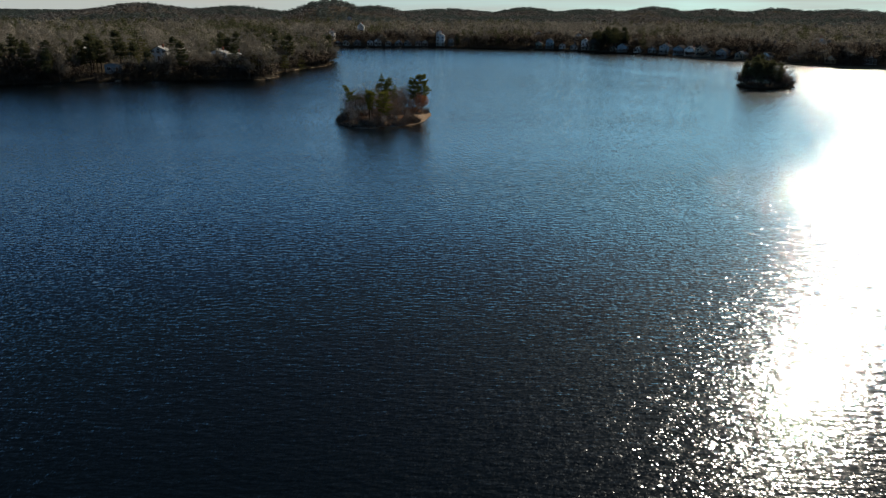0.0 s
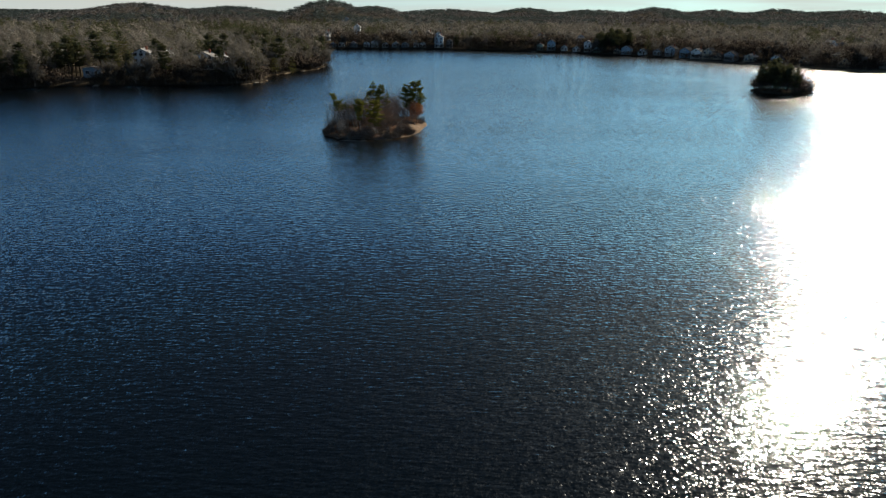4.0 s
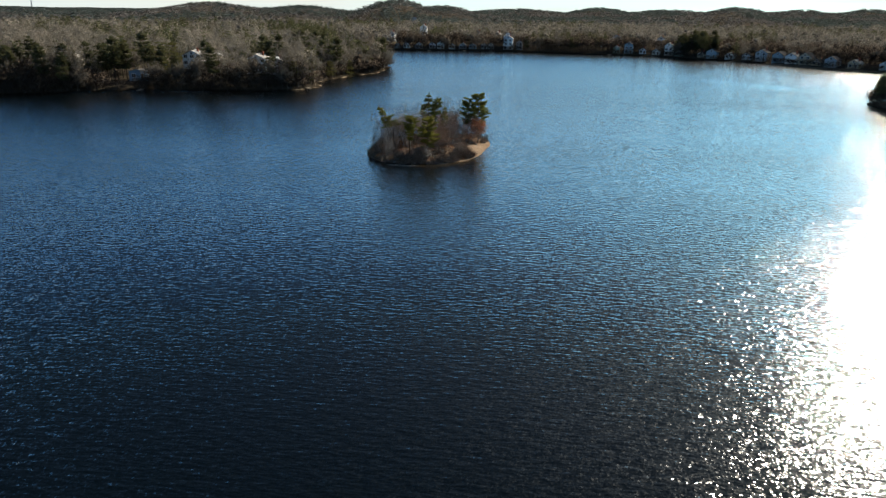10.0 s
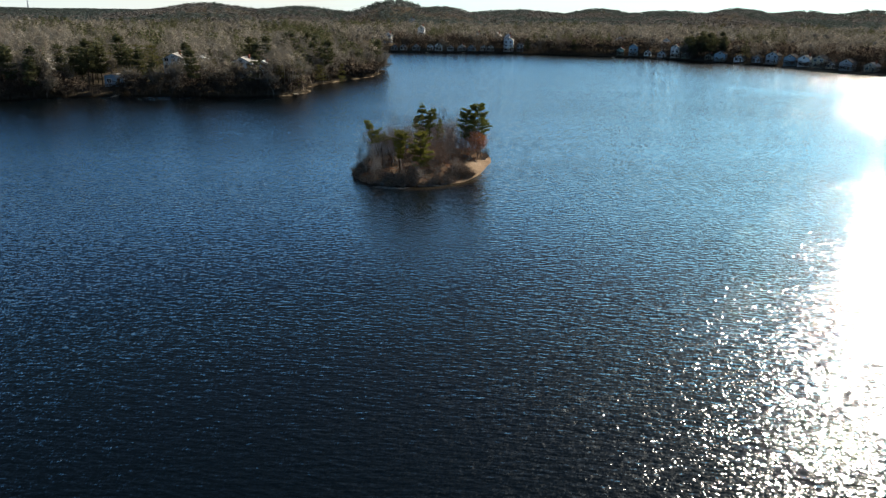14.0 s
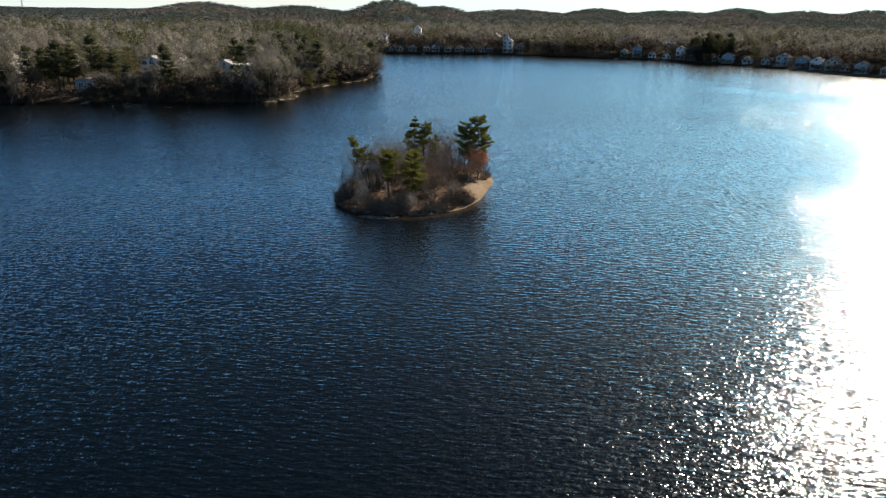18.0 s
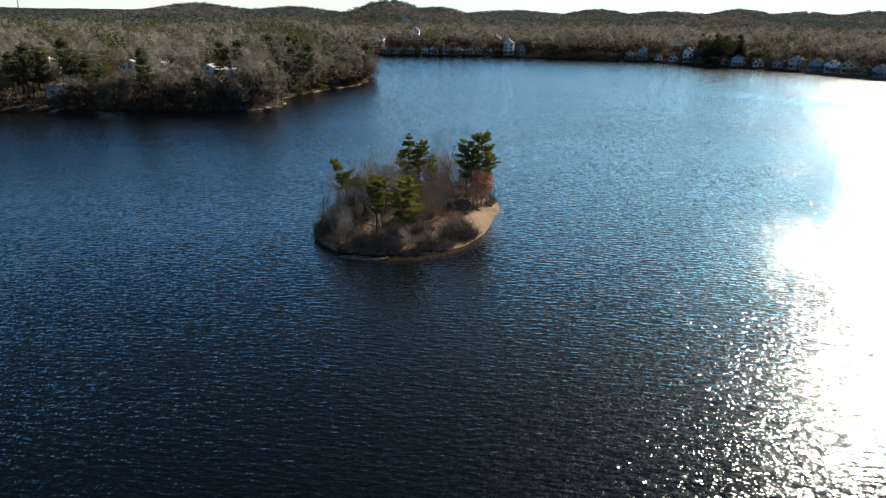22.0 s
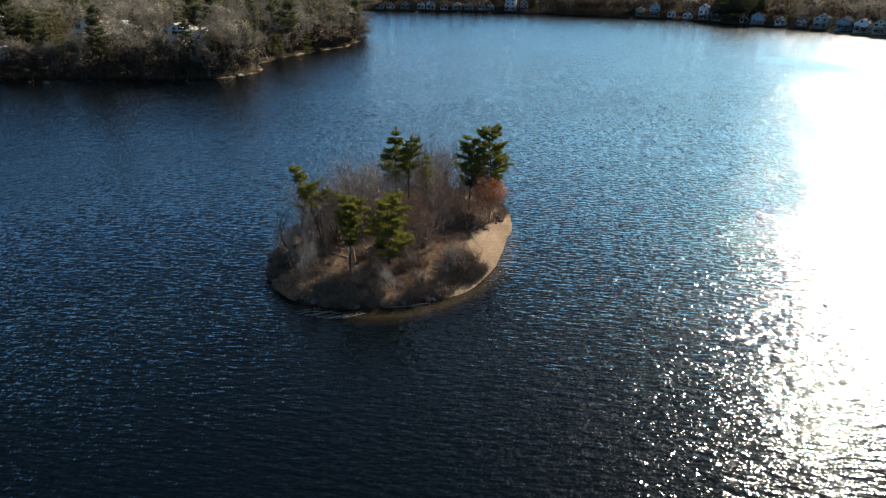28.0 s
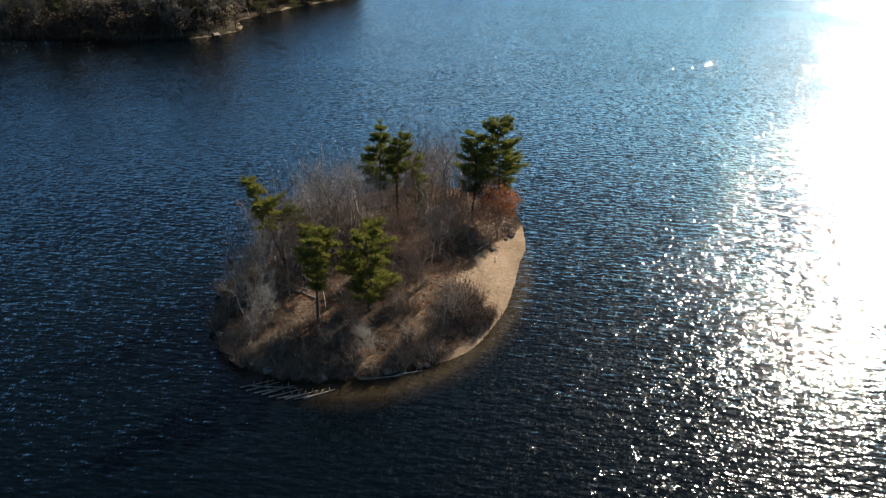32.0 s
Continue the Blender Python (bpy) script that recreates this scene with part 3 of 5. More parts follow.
# ---------------------------------------------------------------- trees
def grow_bare(rng, h, stems=1, spread=0.5, fine=3, thick=0.018, twigs=6, twig_len=0.7, twig_w=0.022, sides=4):
    """Trunk and limbs as tubes, the fine outer twigs as slivers."""
    segs, tp, td = [], [], []

    def branch(p, d, length, r, level):
        n = 4 if level == 0 else 3
        for i in range(n):
            d = unit(d + rng.normal(0, 0.13 + 0.05 * level, 3) + (0, 0, 0.10))
            q = p + d * length / n
            r1 = r * (0.84 if level == 0 else 0.74)
            segs.append((p, q, r, r1))
            if level < fine and (level > 0 or i >= 1):
                for _ in range(2 if level < 2 else int(rng.random() < 0.8)):
                    side = unit(np.cross(d, rng.normal(size=3)))
                    branch(q, unit(d * 0.75 + side * (spread + 0.35 * rng.random())), length * rng.uniform(0.48, 0.7), r1 * 0.62, level + 1)
            p, r = q, r1
            if level >= fine - 1:
                for _ in range(twigs // 2):
                    tp.append(p)
                    td.append(unit(d + rng.normal(0, 0.6, 3) + (0, 0, 0.15)))
        for _ in range(twigs):
            tp.append(p)
            td.append(unit(d + rng.normal(0, 0.5, 3)))

    for k in range(stems):
        lean = rng.normal(0, 0.07 + 0.12 * (stems > 1), 3) * (1, 1, 0)
        start = np.array((rng.normal(0, 0.12), rng.normal(0, 0.12), -0.15)) if stems > 1 else np.array((0, 0, -0.15))
        branch(start, unit(lean + (0, 0, 1)), h * rng.uniform(0.55, 0.66), h * thick / stems ** 0.4, 0)
    tp, td = np.array(tp), np.array(td)
    return segs, slivers(tp, td, twig_len * rng.uniform(0.5, 1.2, len(tp)), twig_w, rng)


def bare_tree_meshes(seed, h, bark, twig, **kw):
    rng = np.random.RandomState(seed)
    segs, tw = grow_bare(rng, h, **kw)
    return mesh_of("trunk", *tubes(segs, kw.get("sides", 4)), bark, True), mesh_of("crown", *tw, twig)


def pine_meshes(seed, h, needles, crown_base=0.35, reach=0.2, whorls=9, limbs=5, clumps=4, sprays=14, spray=0.42, width=0.055, bend=(0.0, 0.0), top_flat=0.3, gap=0.2, flat=0.5):
    """A pine: bent trunk with tapering limbs, and tufts of needles along the outer part of each limb."""
    rng = np.random.RandomState(seed)
    n = 10
    ts = np.linspace(0, 1, n + 1)
    curve = np.stack([bend[0] * ts ** 1.6 + 0.01 * h * np.sin(ts * 5 + seed), bend[1] * ts ** 1.6 + 0.01 * h * np.cos(ts * 4 + seed), -0.2 + (h + 0.2) * ts], 1)
    rad = h * 0.016 * (1 - 0.85 * ts) + 0.01
    segs = [(curve[i], curve[i + 1], rad[i], rad[i + 1]) for i in range(n)]
    cp, cd, cs = [], [], []
    for w in range(whorls):
        t = crown_base + (1 - crown_base) * (w + rng.uniform(-0.3, 0.3)) / whorls
        t = min(max(t, 0.1), 0.985)
        p = np.array([np.interp(t, ts, curve[:, k]) for k in range(3)])
        rel = (t - crown_base) / (1 - crown_base)
        prof = (0.55 + 0.45 * min(1, rel / 0.25)) * (1 - (1 - top_flat) * max(0, rel) ** 1.3)
        turn = rng.uniform(0, 6.28)
        for k in range(limbs):
            if rng.random() < gap:
                continue
            a = turn + k * 2 * np.pi / limbs + rng.normal(0, 0.25)
            length = h * reach * prof * rng.uniform(0.6, 1.2)
            up = rng.uniform(-0.05, 0.3) + 0.45 * max(0, rel - 0.55)
            d = unit((math.cos(a), math.sin(a), up))
            mid = p + d * length * 0.55
            end = mid + unit(d + (0, 0, 0.28)) * length * 0.5
            r = max(rad[0] * 0.28 * (1 - 0.6 * t), 0.015)
            segs += [(p, mid, r, r * 0.65), (mid, end, r * 0.65, r * 0.3)]
            for c in range(clumps):
                f = 0.35 + 0.65 * (c + rng.random()) / clumps
                q = p + (mid - p) * f / 0.55 if f < 0.55 else mid + (end - mid) * (f - 0.55) / 0.45
                q = q + rng.normal(0, 0.06 * length, 3) * (1, 1, flat)
                cp.append(q)
                cd.append(d)
    for _ in range(5):
        cp.append(curve[-1] + rng.normal(0, 0.02 * h, 3))
        cd.append((0, 0, 1))
    cp, cd = np.repeat(np.array(cp), sprays, 0), np.repeat(np.array(cd), sprays, 0)
    off = rng.normal(0, 1, cp.shape) * (1, 1, flat)
    pos = cp + unit(off) * spray * 0.35 * rng.random((len(cp), 1))
    way = unit(off + 0.45 * cd + (0, 0, 0.35))
    tufts = slivers(pos, way, spray * rng.uniform(0.6, 1.25, len(cp)), width * rng.uniform(0.7, 1.4, len(cp)), rng)
    return mesh_of("trunk", *tubes(segs, 5), M_BARK_PINE, True), mesh_of("crown", *tufts, needles)


def plant(name, meshes, at, label, category, group="", crown_label=""):
    t = thing(name, at, label, category, group)
    part("trunk", meshes[0], t)
    part("crown", meshes[1], t, crown_label)
    return t


def stand(x, y, zfun, turn=0.0, size=1.0, lean=(0, 0)):
    m = pose(x, y, float(zfun(np.array(x), np.array(y))), lean[0], lean[1], turn)
    return m @ Matrix.Scale(size, 4)


# pines of the islet: boughs with side twigs, needles set along every twig
def bough_pine(seed, h, needles, base, reach, whorls, limbs, shape, bend=(0.0, 0.0), gap=0.15, rise=0.12, fill=1.0, side=(0.0, 0.0), trunk=0.014):
    """shape: the crown's reach at six heights from its foot to its top, as shares of reach, in metres. side: which way the crown is heavier."""
    g = np.random.RandomState(seed)
    n = 12
    ts = np.linspace(0, 1, n + 1)
    curve = np.stack([bend[0] * ts ** 1.5 + 0.008 * h * np.sin(ts * 6 + seed), bend[1] * ts ** 1.5 + 0.008 * h * np.cos(ts * 5 + seed), -0.25 + (h + 0.25) * ts], 1)
    rad = h * trunk * (1 - 0.82 * ts) + 0.012
    segs = [(curve[i], curve[i + 1], rad[i], rad[i + 1]) for i in range(n)]
    tp, td, tl = [], [], []
    # dead snags below the crown
    for t in g.uniform(0.25 * base, base, 6):
        p = np.array([np.interp(t, ts, curve[:, k]) for k in range(3)])
        a = g.uniform(0, 6.28)
        segs.append((p, p + np.array((math.cos(a), math.sin(a), 0.1)) * g.uniform(0.3, 0.9), 0.025, 0.008))
    for w in range(whorls):
        rel = (w + g.uniform(0.0, 0.7)) / whorls
        t = base + (0.985 - base) * rel
        p = np.array([np.interp(t, ts, curve[:, k]) for k in range(3)])
        wide = 1.12 * reach * np.interp(rel, np.linspace(0, 1, 6), shape)
        turn = g.uniform(0, 6.28)
        for k in range(limbs):
            if g.random() < gap:
                continue
            a = turn + k * 2 * np.pi / limbs + g.normal(0, 0.3)
            out = np.array((math.cos(a), math.sin(a), 0.0))
            length = max(wide * g.uniform(0.55, 1.12) * (1 + out[0] * side[0] + out[1] * side[1]), 0.25)
            d = unit(out + (0, 0, rise + g.normal(0, 0.1) + 0.7 * max(0.0, rel - 0.72)))
            mid = p + d * length * 0.55
            end = mid + unit(d + (0, 0, 0.22)) * length * 0.45
            r = max(0.035 * (1 - 0.6 * rel), 0.012)
            segs += [(p, mid, r, r * 0.7), (mid, end, r * 0.7, r * 0.3)]
            across = unit(np.cross(d, (0, 0, 1.0)))
            m = max(5, int(14 * fill * (0.4 + length / 2)))
            for c in range(m):
                f = 0.22 + 0.78 * (c + g.random()) / m
                q = p + (mid - p) * f / 0.55 if f < 0.55 else mid + (end - mid) * (f - 0.55) / 0.45
                tp.append(q)
                td.append(unit(0.7 * d + across * (1 if c % 2 else -1) * g.uniform(0.4, 1.0) + (0, 0, g.uniform(-0.2, 0.75))))
                tl.append((0.22 + 0.24 * length * (1.1 - 0.7 * f)) * g.uniform(0.7, 1.2))
    for _ in range(4):
        tp.append(curve[-2] + (curve[-1] - curve[-2]) * g.random())
        td.append(unit(g.normal(0, 0.4, 3) + (0, 0, 1)))
        tl.append(0.4)
    tp, td, tl = np.array(tp), np.array(td), np.array(tl)
    v0, f0 = slivers(tp, td, tl, 0.03, g)
    k = 26
    tp, td, tl = np.repeat(tp, k, 0), np.repeat(td, k, 0), np.repeat(tl, k)
    pos = tp + td * (tl * g.uniform(0.05, 1.0, len(tl)))[:, None]
    way = unit(td * 0.55 + unit(g.normal(0, 1, tp.shape) * (1, 1, 0.7)) * 0.8 + (0, 0, 0.22))
    leaves = slivers(pos, way, g.uniform(0.2, 0.36, len(pos)), g.uniform(0.035, 0.07, len(pos)), g)
    return mesh_of("trunk", *tubes(segs, 6), M_BARK_PINE, True), mesh_of("crown", *join((v0, f0), leaves), needles)


G = "pines of the island"
PINE_ROWS = (
    (11, 11.0, M_NEEDLE, 0.3, 2.2, 14, 6, (0.6, 0.85, 1.0, 0.9, 0.95, 0.5), (-0.5, 0.3), 0.2, 0.14, 1.2, (0.2, 0.0), -11.5, 202.4, "tall dark green pine with an uneven clumped top beside the beach"),
    (12, 9.4, M_NEEDLE, 0.34, 1.75, 12, 6, (0.6, 0.9, 1.0, 1.0, 0.95, 0.6), (0.5, 0.0), 0.2, 0.15, 1.2, (-0.1, 0.0), -14.2, 200.2, "dark green pine with a rounded crown behind the sand clearing"),
    (13, 10.4, M_NEEDLE, 0.42, 2.2, 9, 7, (0.85, 1.0, 0.85, 0.6, 0.36, 0.12), (0.1, 0.2), 0.12, 0.02, 1.1, (0.0, 0.0), -23.6, 199.0, "tall white pine with layered boughs among bare trees"),
    (14, 9.4, M_NEEDLE, 0.5, 1.3, 8, 5, (0.5, 0.7, 0.85, 1.0, 0.9, 0.5), (0.4, 0.0), 0.2, 0.15, 1.0, (0.15, 0.0), -21.9, 198.6, "slender green pine close beside a taller pine"),
    (15, 8.6, M_NEEDLE_YELLOW, 0.5, 1.9, 10, 6, (1.0, 0.9, 0.65, 0.42, 0.3, 0.2), (-3.1, -0.2), 0.2, 0.04, 1.0, (0.85, 0.0), -30.4, 187.2, "leaning thin pine with a slanting yellow-green top"),
    (18, 5.8, M_NEEDLE_YELLOW, 0.6, 0.8, 5, 4, (0.5, 0.9, 1.0, 0.8, 0.6, 0.3), (-0.9, -0.2), 0.3, 0.2, 0.8, (0.0, 0.0), -28.9, 188.8, "thin crooked young pine beside the leaning one"),
    (16, 8.0, M_NEEDLE_YELLOW, 0.38, 1.6, 12, 6, (0.35, 0.45, 0.6, 0.9, 1.0, 0.6), (0.2, -0.1), 0.22, 0.14, 1.1, (0.0, 0.0), -24.9, 178.3, "small pine with a bare lower trunk and olive crown"),
    (17, 7.4, M_NEEDLE_YELLOW, 0.16, 2.4, 13, 6, (0.5, 0.85, 1.0, 0.95, 0.75, 0.5), (-0.2, 0.2), 0.24, 0.08, 1.2, (0.12, 0.0), -21.2, 180.3, "bushy pine with broad sunlit olive boughs"),
    (19, 6.9, M_NEEDLE_YELLOW, 0.2, 1.1, 9, 5, (0.6, 0.9, 1.0, 0.8, 0.5, 0.25), (0.1, 0.1), 0.3, 0.3, 0.7, (0.0, 0.0), -19.7, 199.0, "young pale green pine among bare saplings"))
for *form, x, y, text in PINE_ROWS:
    plant("pine_tree", bough_pine(*form), stand(x, y, islet_z), text, "pine tree", G)

# oak with clinging russet leaves beside the tall pines
rng = np.random.RandomState(21)
segs, tw = grow_bare(rng, 5.4, 2, 0.5, 3, 0.017, 5, 0.5, 0.02)
tip = tw[0].reshape(-1, 3, 3)[:, 2]
pick = tip[rng.randint(0, len(tip), 3000)] + rng.normal(0, 0.12, (3000, 3))
oak = thing("oak_tree", stand(-10.6, 199.2, islet_z), "small oak with clinging russet brown leaves by the beach", "oak tree")
part("trunk", mesh_of("trunk", *tubes(segs), M_BARK, True), oak)
part("crown", mesh_of("crown", *slivers(pick, rng.normal(size=(3000, 3)), 0.2, 0.16, rng), M_OAK), oak, "dry russet leaves")

# bare trees of the islet: five models, planted over the middle and the far side
rng = np.random.RandomState(5)
BARE = [bare_tree_meshes(31 + k, h, M_BARK, tw, stems=st, spread=sp, fine=3, thick=0.021, twigs=2, twig_len=0.75, twig_w=0.016, sides=3)
        for k, (h, st, sp, tw) in enumerate([(7.5, 1, 0.45, M_TWIG), (6.2, 2, 0.5, M_TWIG_RUST), (8.2, 1, 0.38, M_TWIG), (5.4, 3, 0.5, M_TWIG_RUST), (6.8, 2, 0.42, M_TWIG)])]
BARE_LABELS = ["bare grey-brown deciduous tree among the island's undergrowth", "bare russet-tinged tree with two stems on the island",
               "slim bare tree with upswept branches on the island", "low bare tree with several stems on the island", "bare grey tree with two thin stems on the island"]
KEEP_CLEAR = [(-24.9, 178.3, 1.3), (-21.2, 180.3, 1.8), (-14.2, 200.2, 0.9), (-11.7, 202.2, 0.9), (-23.6, 199.0, 0.9)]
planted, tries = [], 0
while len(planted) < 100 and tries < 6000:
    tries += 1
    x, y = rng.uniform(-36, -9), rng.uniform(172, 213)
    s = float(islet_reach(np.array(x), np.array(y)))
    front = y < 183.5 and x > -29
    if s > 0.9 or float(sandy(np.array(x), np.array(y))) > 0.2 or (front and rng.random() < 0.35) or any(math.hypot(x - a, y - b) < c for a, b, c in KEEP_CLEAR):
        continue
    if any(math.hypot(x - a, y - b) < 1.25 for a, b in planted):
        continue
    planted.append((x, y))
    k = rng.choice([1, 3, 1, 3, 0]) if x > -23.5 + 0.1 * (y - 190) and y < 203 else rng.choice([0, 2, 4, 4, 1])
    size = rng.uniform(0.6, 0.92) * (0.66 if y < 186 else 1.0) * (1.1 if -24 < x < -15 and y > 196 else 1.0)
    plant("bare_tree", BARE[k], stand(x, y, islet_z, rng.uniform(0, 360), size, (rng.normal(0, 4), rng.normal(0, 4))), BARE_LABELS[k], "bare tree", "bare trees of the island")

# slender tall trees along the shaded side, bare almost to the top
SLIM = [bare_tree_meshes(41 + k, h, M_BARK_PINE, M_TWIG, stems=1, spread=0.3, fine=2, thick=0.012, twigs=4, twig_len=0.7, twig_w=0.016, sides=4) for k, h in enumerate((9.5, 8.6))]
for k, (x, y, size) in enumerate(((-33.2, 183.0, 0.75), (-32.0, 186.4, 0.9), (-33.4, 189.6, 0.8), (-31.2, 191.0, 0.95), (-29.4, 184.2, 0.8), (-28.0, 187.6, 0.9), (-26.8, 191.6, 0.95), (-32.6, 194.6, 0.85),
                                  (-29.6, 196.2, 0.95), (-27.4, 183.4, 0.7), (-19.2, 200.4, 1.15), (-18.0, 203.2, 1.1), (-25.4, 187.0, 0.8), (-20.4, 203.6, 1.05), (-24.0, 193.8, 0.85), (-16.8, 198.6, 0.85))):
    plant("bare_tree", SLIM[k % 2], stand(x, y, islet_z, 71 * k, size, (3 * math.sin(k * 2.3), 5 * math.sin(k * 1.7))), "slender dark-trunked bare tree on the island", "bare tree", "bare trees of the island")

# pale dead trees
DEAD = [bare_tree_meshes(51 + k, h, M_BARK_PALE, M_BARK_PALE, stems=st, spread=0.6, fine=2, thick=0.014, twigs=4, twig_len=0.8, twig_w=0.016)
        for k, (h, st) in enumerate([(5.5, 1), (2.6, 3)])]
for k, x, y, size, lean in ((0, -31.0, 181.8, 1.0, 14), (1, -17.4, 193.6, 1.1, 0), (1, -20.2, 175.6, 0.7, 20), (0, -29.2, 186.5, 0.9, -8), (1, -29.3, 179.0, 0.9, 0), (0, -17.5, 176.6, 0.42, 35)):
    plant("dead_tree", DEAD[k], stand(x, y, islet_z, 40 * x, size, (lean, lean * 0.4)),
          ("pale leafless dead tree with broken branches" if k == 0 else "pale twiggy dead shrub in the undergrowth"), "dead tree", "dead trees of the island")


# brush along the islet's edge and over its middle
def shrub_meshes(seed, h, wide, count, mat, bark, w=0.015):
    r = np.random.RandomState(seed)
    segs, tp, td = [], [], []
    for _ in range(count):
        a = r.uniform(0, 6.28)
        p = np.array((math.cos(a), math.sin(a), 0)) * r.uniform(0, 0.35) * wide + (0, 0, -0.1)
        d = unit(np.array((math.cos(a), math.sin(a), 0)) * r.uniform(0.15, 0.8) * wide / h + (0, 0, 1.0))
        length = h * r.uniform(0.55, 1.05)
        for i in range(3):
            q = p + d * length / 3
            segs.append((p, q, 0.022 - 0.006 * i, 0.016 - 0.006 * i))
            p, d = q, unit(d + r.normal(0, 0.2, 3) - (0, 0, 0.04))
            for _ in range(6):
                tp.append(p - d * length / 3 * r.random())
                td.append(unit(d + r.normal(0, 0.65, 3)))
    tp, td = np.array(tp), np.array(td)
    return mesh_of("trunk", *tubes(segs, 3), bark, True), mesh_of("crown", *slivers(tp, td, 0.42 * r.uniform(0.5, 1.3, len(tp)), w, r), mat)


SHRUB = [shrub_meshes(61, 2.0, 2.1, 46, M_BRUSH, M_BARK), shrub_meshes(62, 1.4, 2.0, 42, M_BRUSH_RUST, M_BARK), shrub_meshes(63, 2.5, 2.3, 54, M_BRUSH, M_BARK), shrub_meshes(64, 1.1, 1.3, 24, M_TWIG_RUST, M_BARK)]
SHRUB_LABELS = ["leafless grey-brown shrub at the island's edge", "low russet-brown leafless shrub on the island", "tall leafless thicket shrub at the water's edge", "low dry brush on the leaf litter"]


def shrub(k, m):
    t = thing("shrub", m, SHRUB_LABELS[k], "shrub", "shrubs of the island")
    tagged(part("stem", SHRUB[k][0], t), kind="stuff")
    tagged(part("crown", SHRUB[k][1], t), kind="stuff")


done, tries = [], 0
while len(done) < 125 and tries < 16000:
    tries += 1
    x, y = rng.uniform(-36, -8), rng.uniform(170.5, 213)
    s = float(islet_reach(np.array(x), np.array(y)))
    edge = 0.8 < s < 1.0 or (s > 0.68 and y < 180) or (s > 0.6 and x < -28)
    if s > 1.0 or float(sandy(np.array(x), np.array(y))) > 0.6 and not (s < 0.93 and y < 184) or not (edge or rng.random() < 0.6):
        continue
    if x > -11.6 and 183 < y < 203 or x > -12.6 and 178 < y < 203 and rng.random() < 0.6 or any(math.hypot(x - a, y - b) < 1.0 for a, b in done):
        continue
    done.append((x, y))
    k = rng.choice([0, 1, 2, 3], p=[0.35, 0.25, 0.3, 0.1] if edge else [0.2, 0.4, 0.05, 0.35])
    shrub(k, stand(x, y, islet_z, rng.uniform(0, 360), rng.uniform(0.42, 0.95)))
for x, y, k, size in ((-12.9, 182.6, 1, 1.35), (-13.3, 183.4, 1, 1.2), (-13.8, 184.6, 3, 1.3), (-13.0, 180.6, 1, 1.0), (-14.8, 178.4, 0, 0.9), (-13.6, 181.2, 0, 1.1), (-12.4, 184.0, 3, 1.2), (-14.6, 180.2, 1, 1.1), (-12.3, 196.0, 1, 0.8), (-10.2, 199.2, 1, 0.9), (-9.9, 201.2, 0, 0.9)):
    shrub(k, stand(x, y, islet_z, 57 * x, size))

for _ in range(20):
    a, f = rng.uniform(0, 6.28), math.sqrt(rng.random())
    x, y = -13.3 + 2.0 * f * math.cos(a), 181.4 + 2.6 * f * math.sin(a)
    shrub(rng.choice([0, 1, 2, 3], p=[0.3, 0.4, 0.1, 0.2]), stand(x, y, islet_z, rng.uniform(0, 360), rng.uniform(0.7, 1.15)))
for _ in range(58):
    a = rng.uniform(2.4, 5.3)
    f = rng.uniform(0.86, 0.985)
    x, y = ISL[0] + 14 * math.cos(a), ISL[1] + 21 * math.sin(a)
    r = f / float(islet_reach(np.array(x), np.array(y)))
    x, y = ISL[0] + 14 * r * math.cos(a), ISL[1] + 21 * r * math.sin(a)
    shrub(rng.choice([0, 2, 1], p=[0.5, 0.35, 0.15]), stand(x, y, islet_z, rng.uniform(0, 360), rng.uniform(0.3, 1.0) ** 1.3))

for _ in range(34):      # brush over the shaded front slope
    x, y = rng.uniform(-27, -13.5), rng.uniform(172.5, 183)
    if float(islet_reach(np.array(x), np.array(y))) < 0.97 and not (abs(x + 21.2) < 1.0 and abs(y - 180.3) < 1.0):
        shrub(rng.choice([0, 1, 3], p=[0.4, 0.4, 0.2]), stand(x, y, islet_z, rng.uniform(0, 360), rng.uniform(0.35, 0.75)))
for _ in range(46):      # low brush hanging over the waterline
    a = rng.uniform(2.3, 5.15)
    f = rng.uniform(0.975, 0.998)
    x, y = ISL[0] + 14 * math.cos(a), ISL[1] + 21 * math.sin(a)
    r = f / float(islet_reach(np.array(x), np.array(y)))
    x, y = ISL[0] + 14 * r * math.cos(a), ISL[1] + 21 * r * math.sin(a)
    shrub(rng.choice([0, 1], p=[0.75, 0.25]), stand(x, y, islet_z, rng.uniform(0, 360), rng.uniform(0.35, 0.62)))

# leaf litter, dry grass and sticks
n = 9000
p = np.stack([rng.uniform(-36, -9, n), rng.uniform(171, 213, n)], 1)
p = p[(islet_reach(p[:, 0], p[:, 1]) < 0.95) & (sandy(p[:, 0], p[:, 1]) < rng.uniform(0.1, 0.9, n))]
pz = np.column_stack([p, islet_z(p[:, 0], p[:, 1]) + 0.03])
litter = new("leaf_litter", mesh_of("leaf_litter", *slivers(pz, rng.normal(size=pz.shape) * (1, 1, 0.35), 0.22, 0.16, rng), M_OAK))
tagged(litter, "scattered dry brown leaves on the island floor", "leaf litter", kind="stuff")
n = 14000
p = np.stack([rng.uniform(-36, -9, n), rng.uniform(171, 213, n)], 1)
tuft = 0.5 + 0.5 * np.sin(p[:, 0] * 0.8 + 2 * np.sin(p[:, 1] * 0.35)) * np.sin(p[:, 1] * 0.6)
p = p[(islet_reach(p[:, 0], p[:, 1]) < 0.985) & (sandy(p[:, 0], p[:, 1]) < 0.55) & (tuft[:len(p)] > 0.35)]
pz = np.column_stack([p, islet_z(p[:, 0], p[:, 1])])
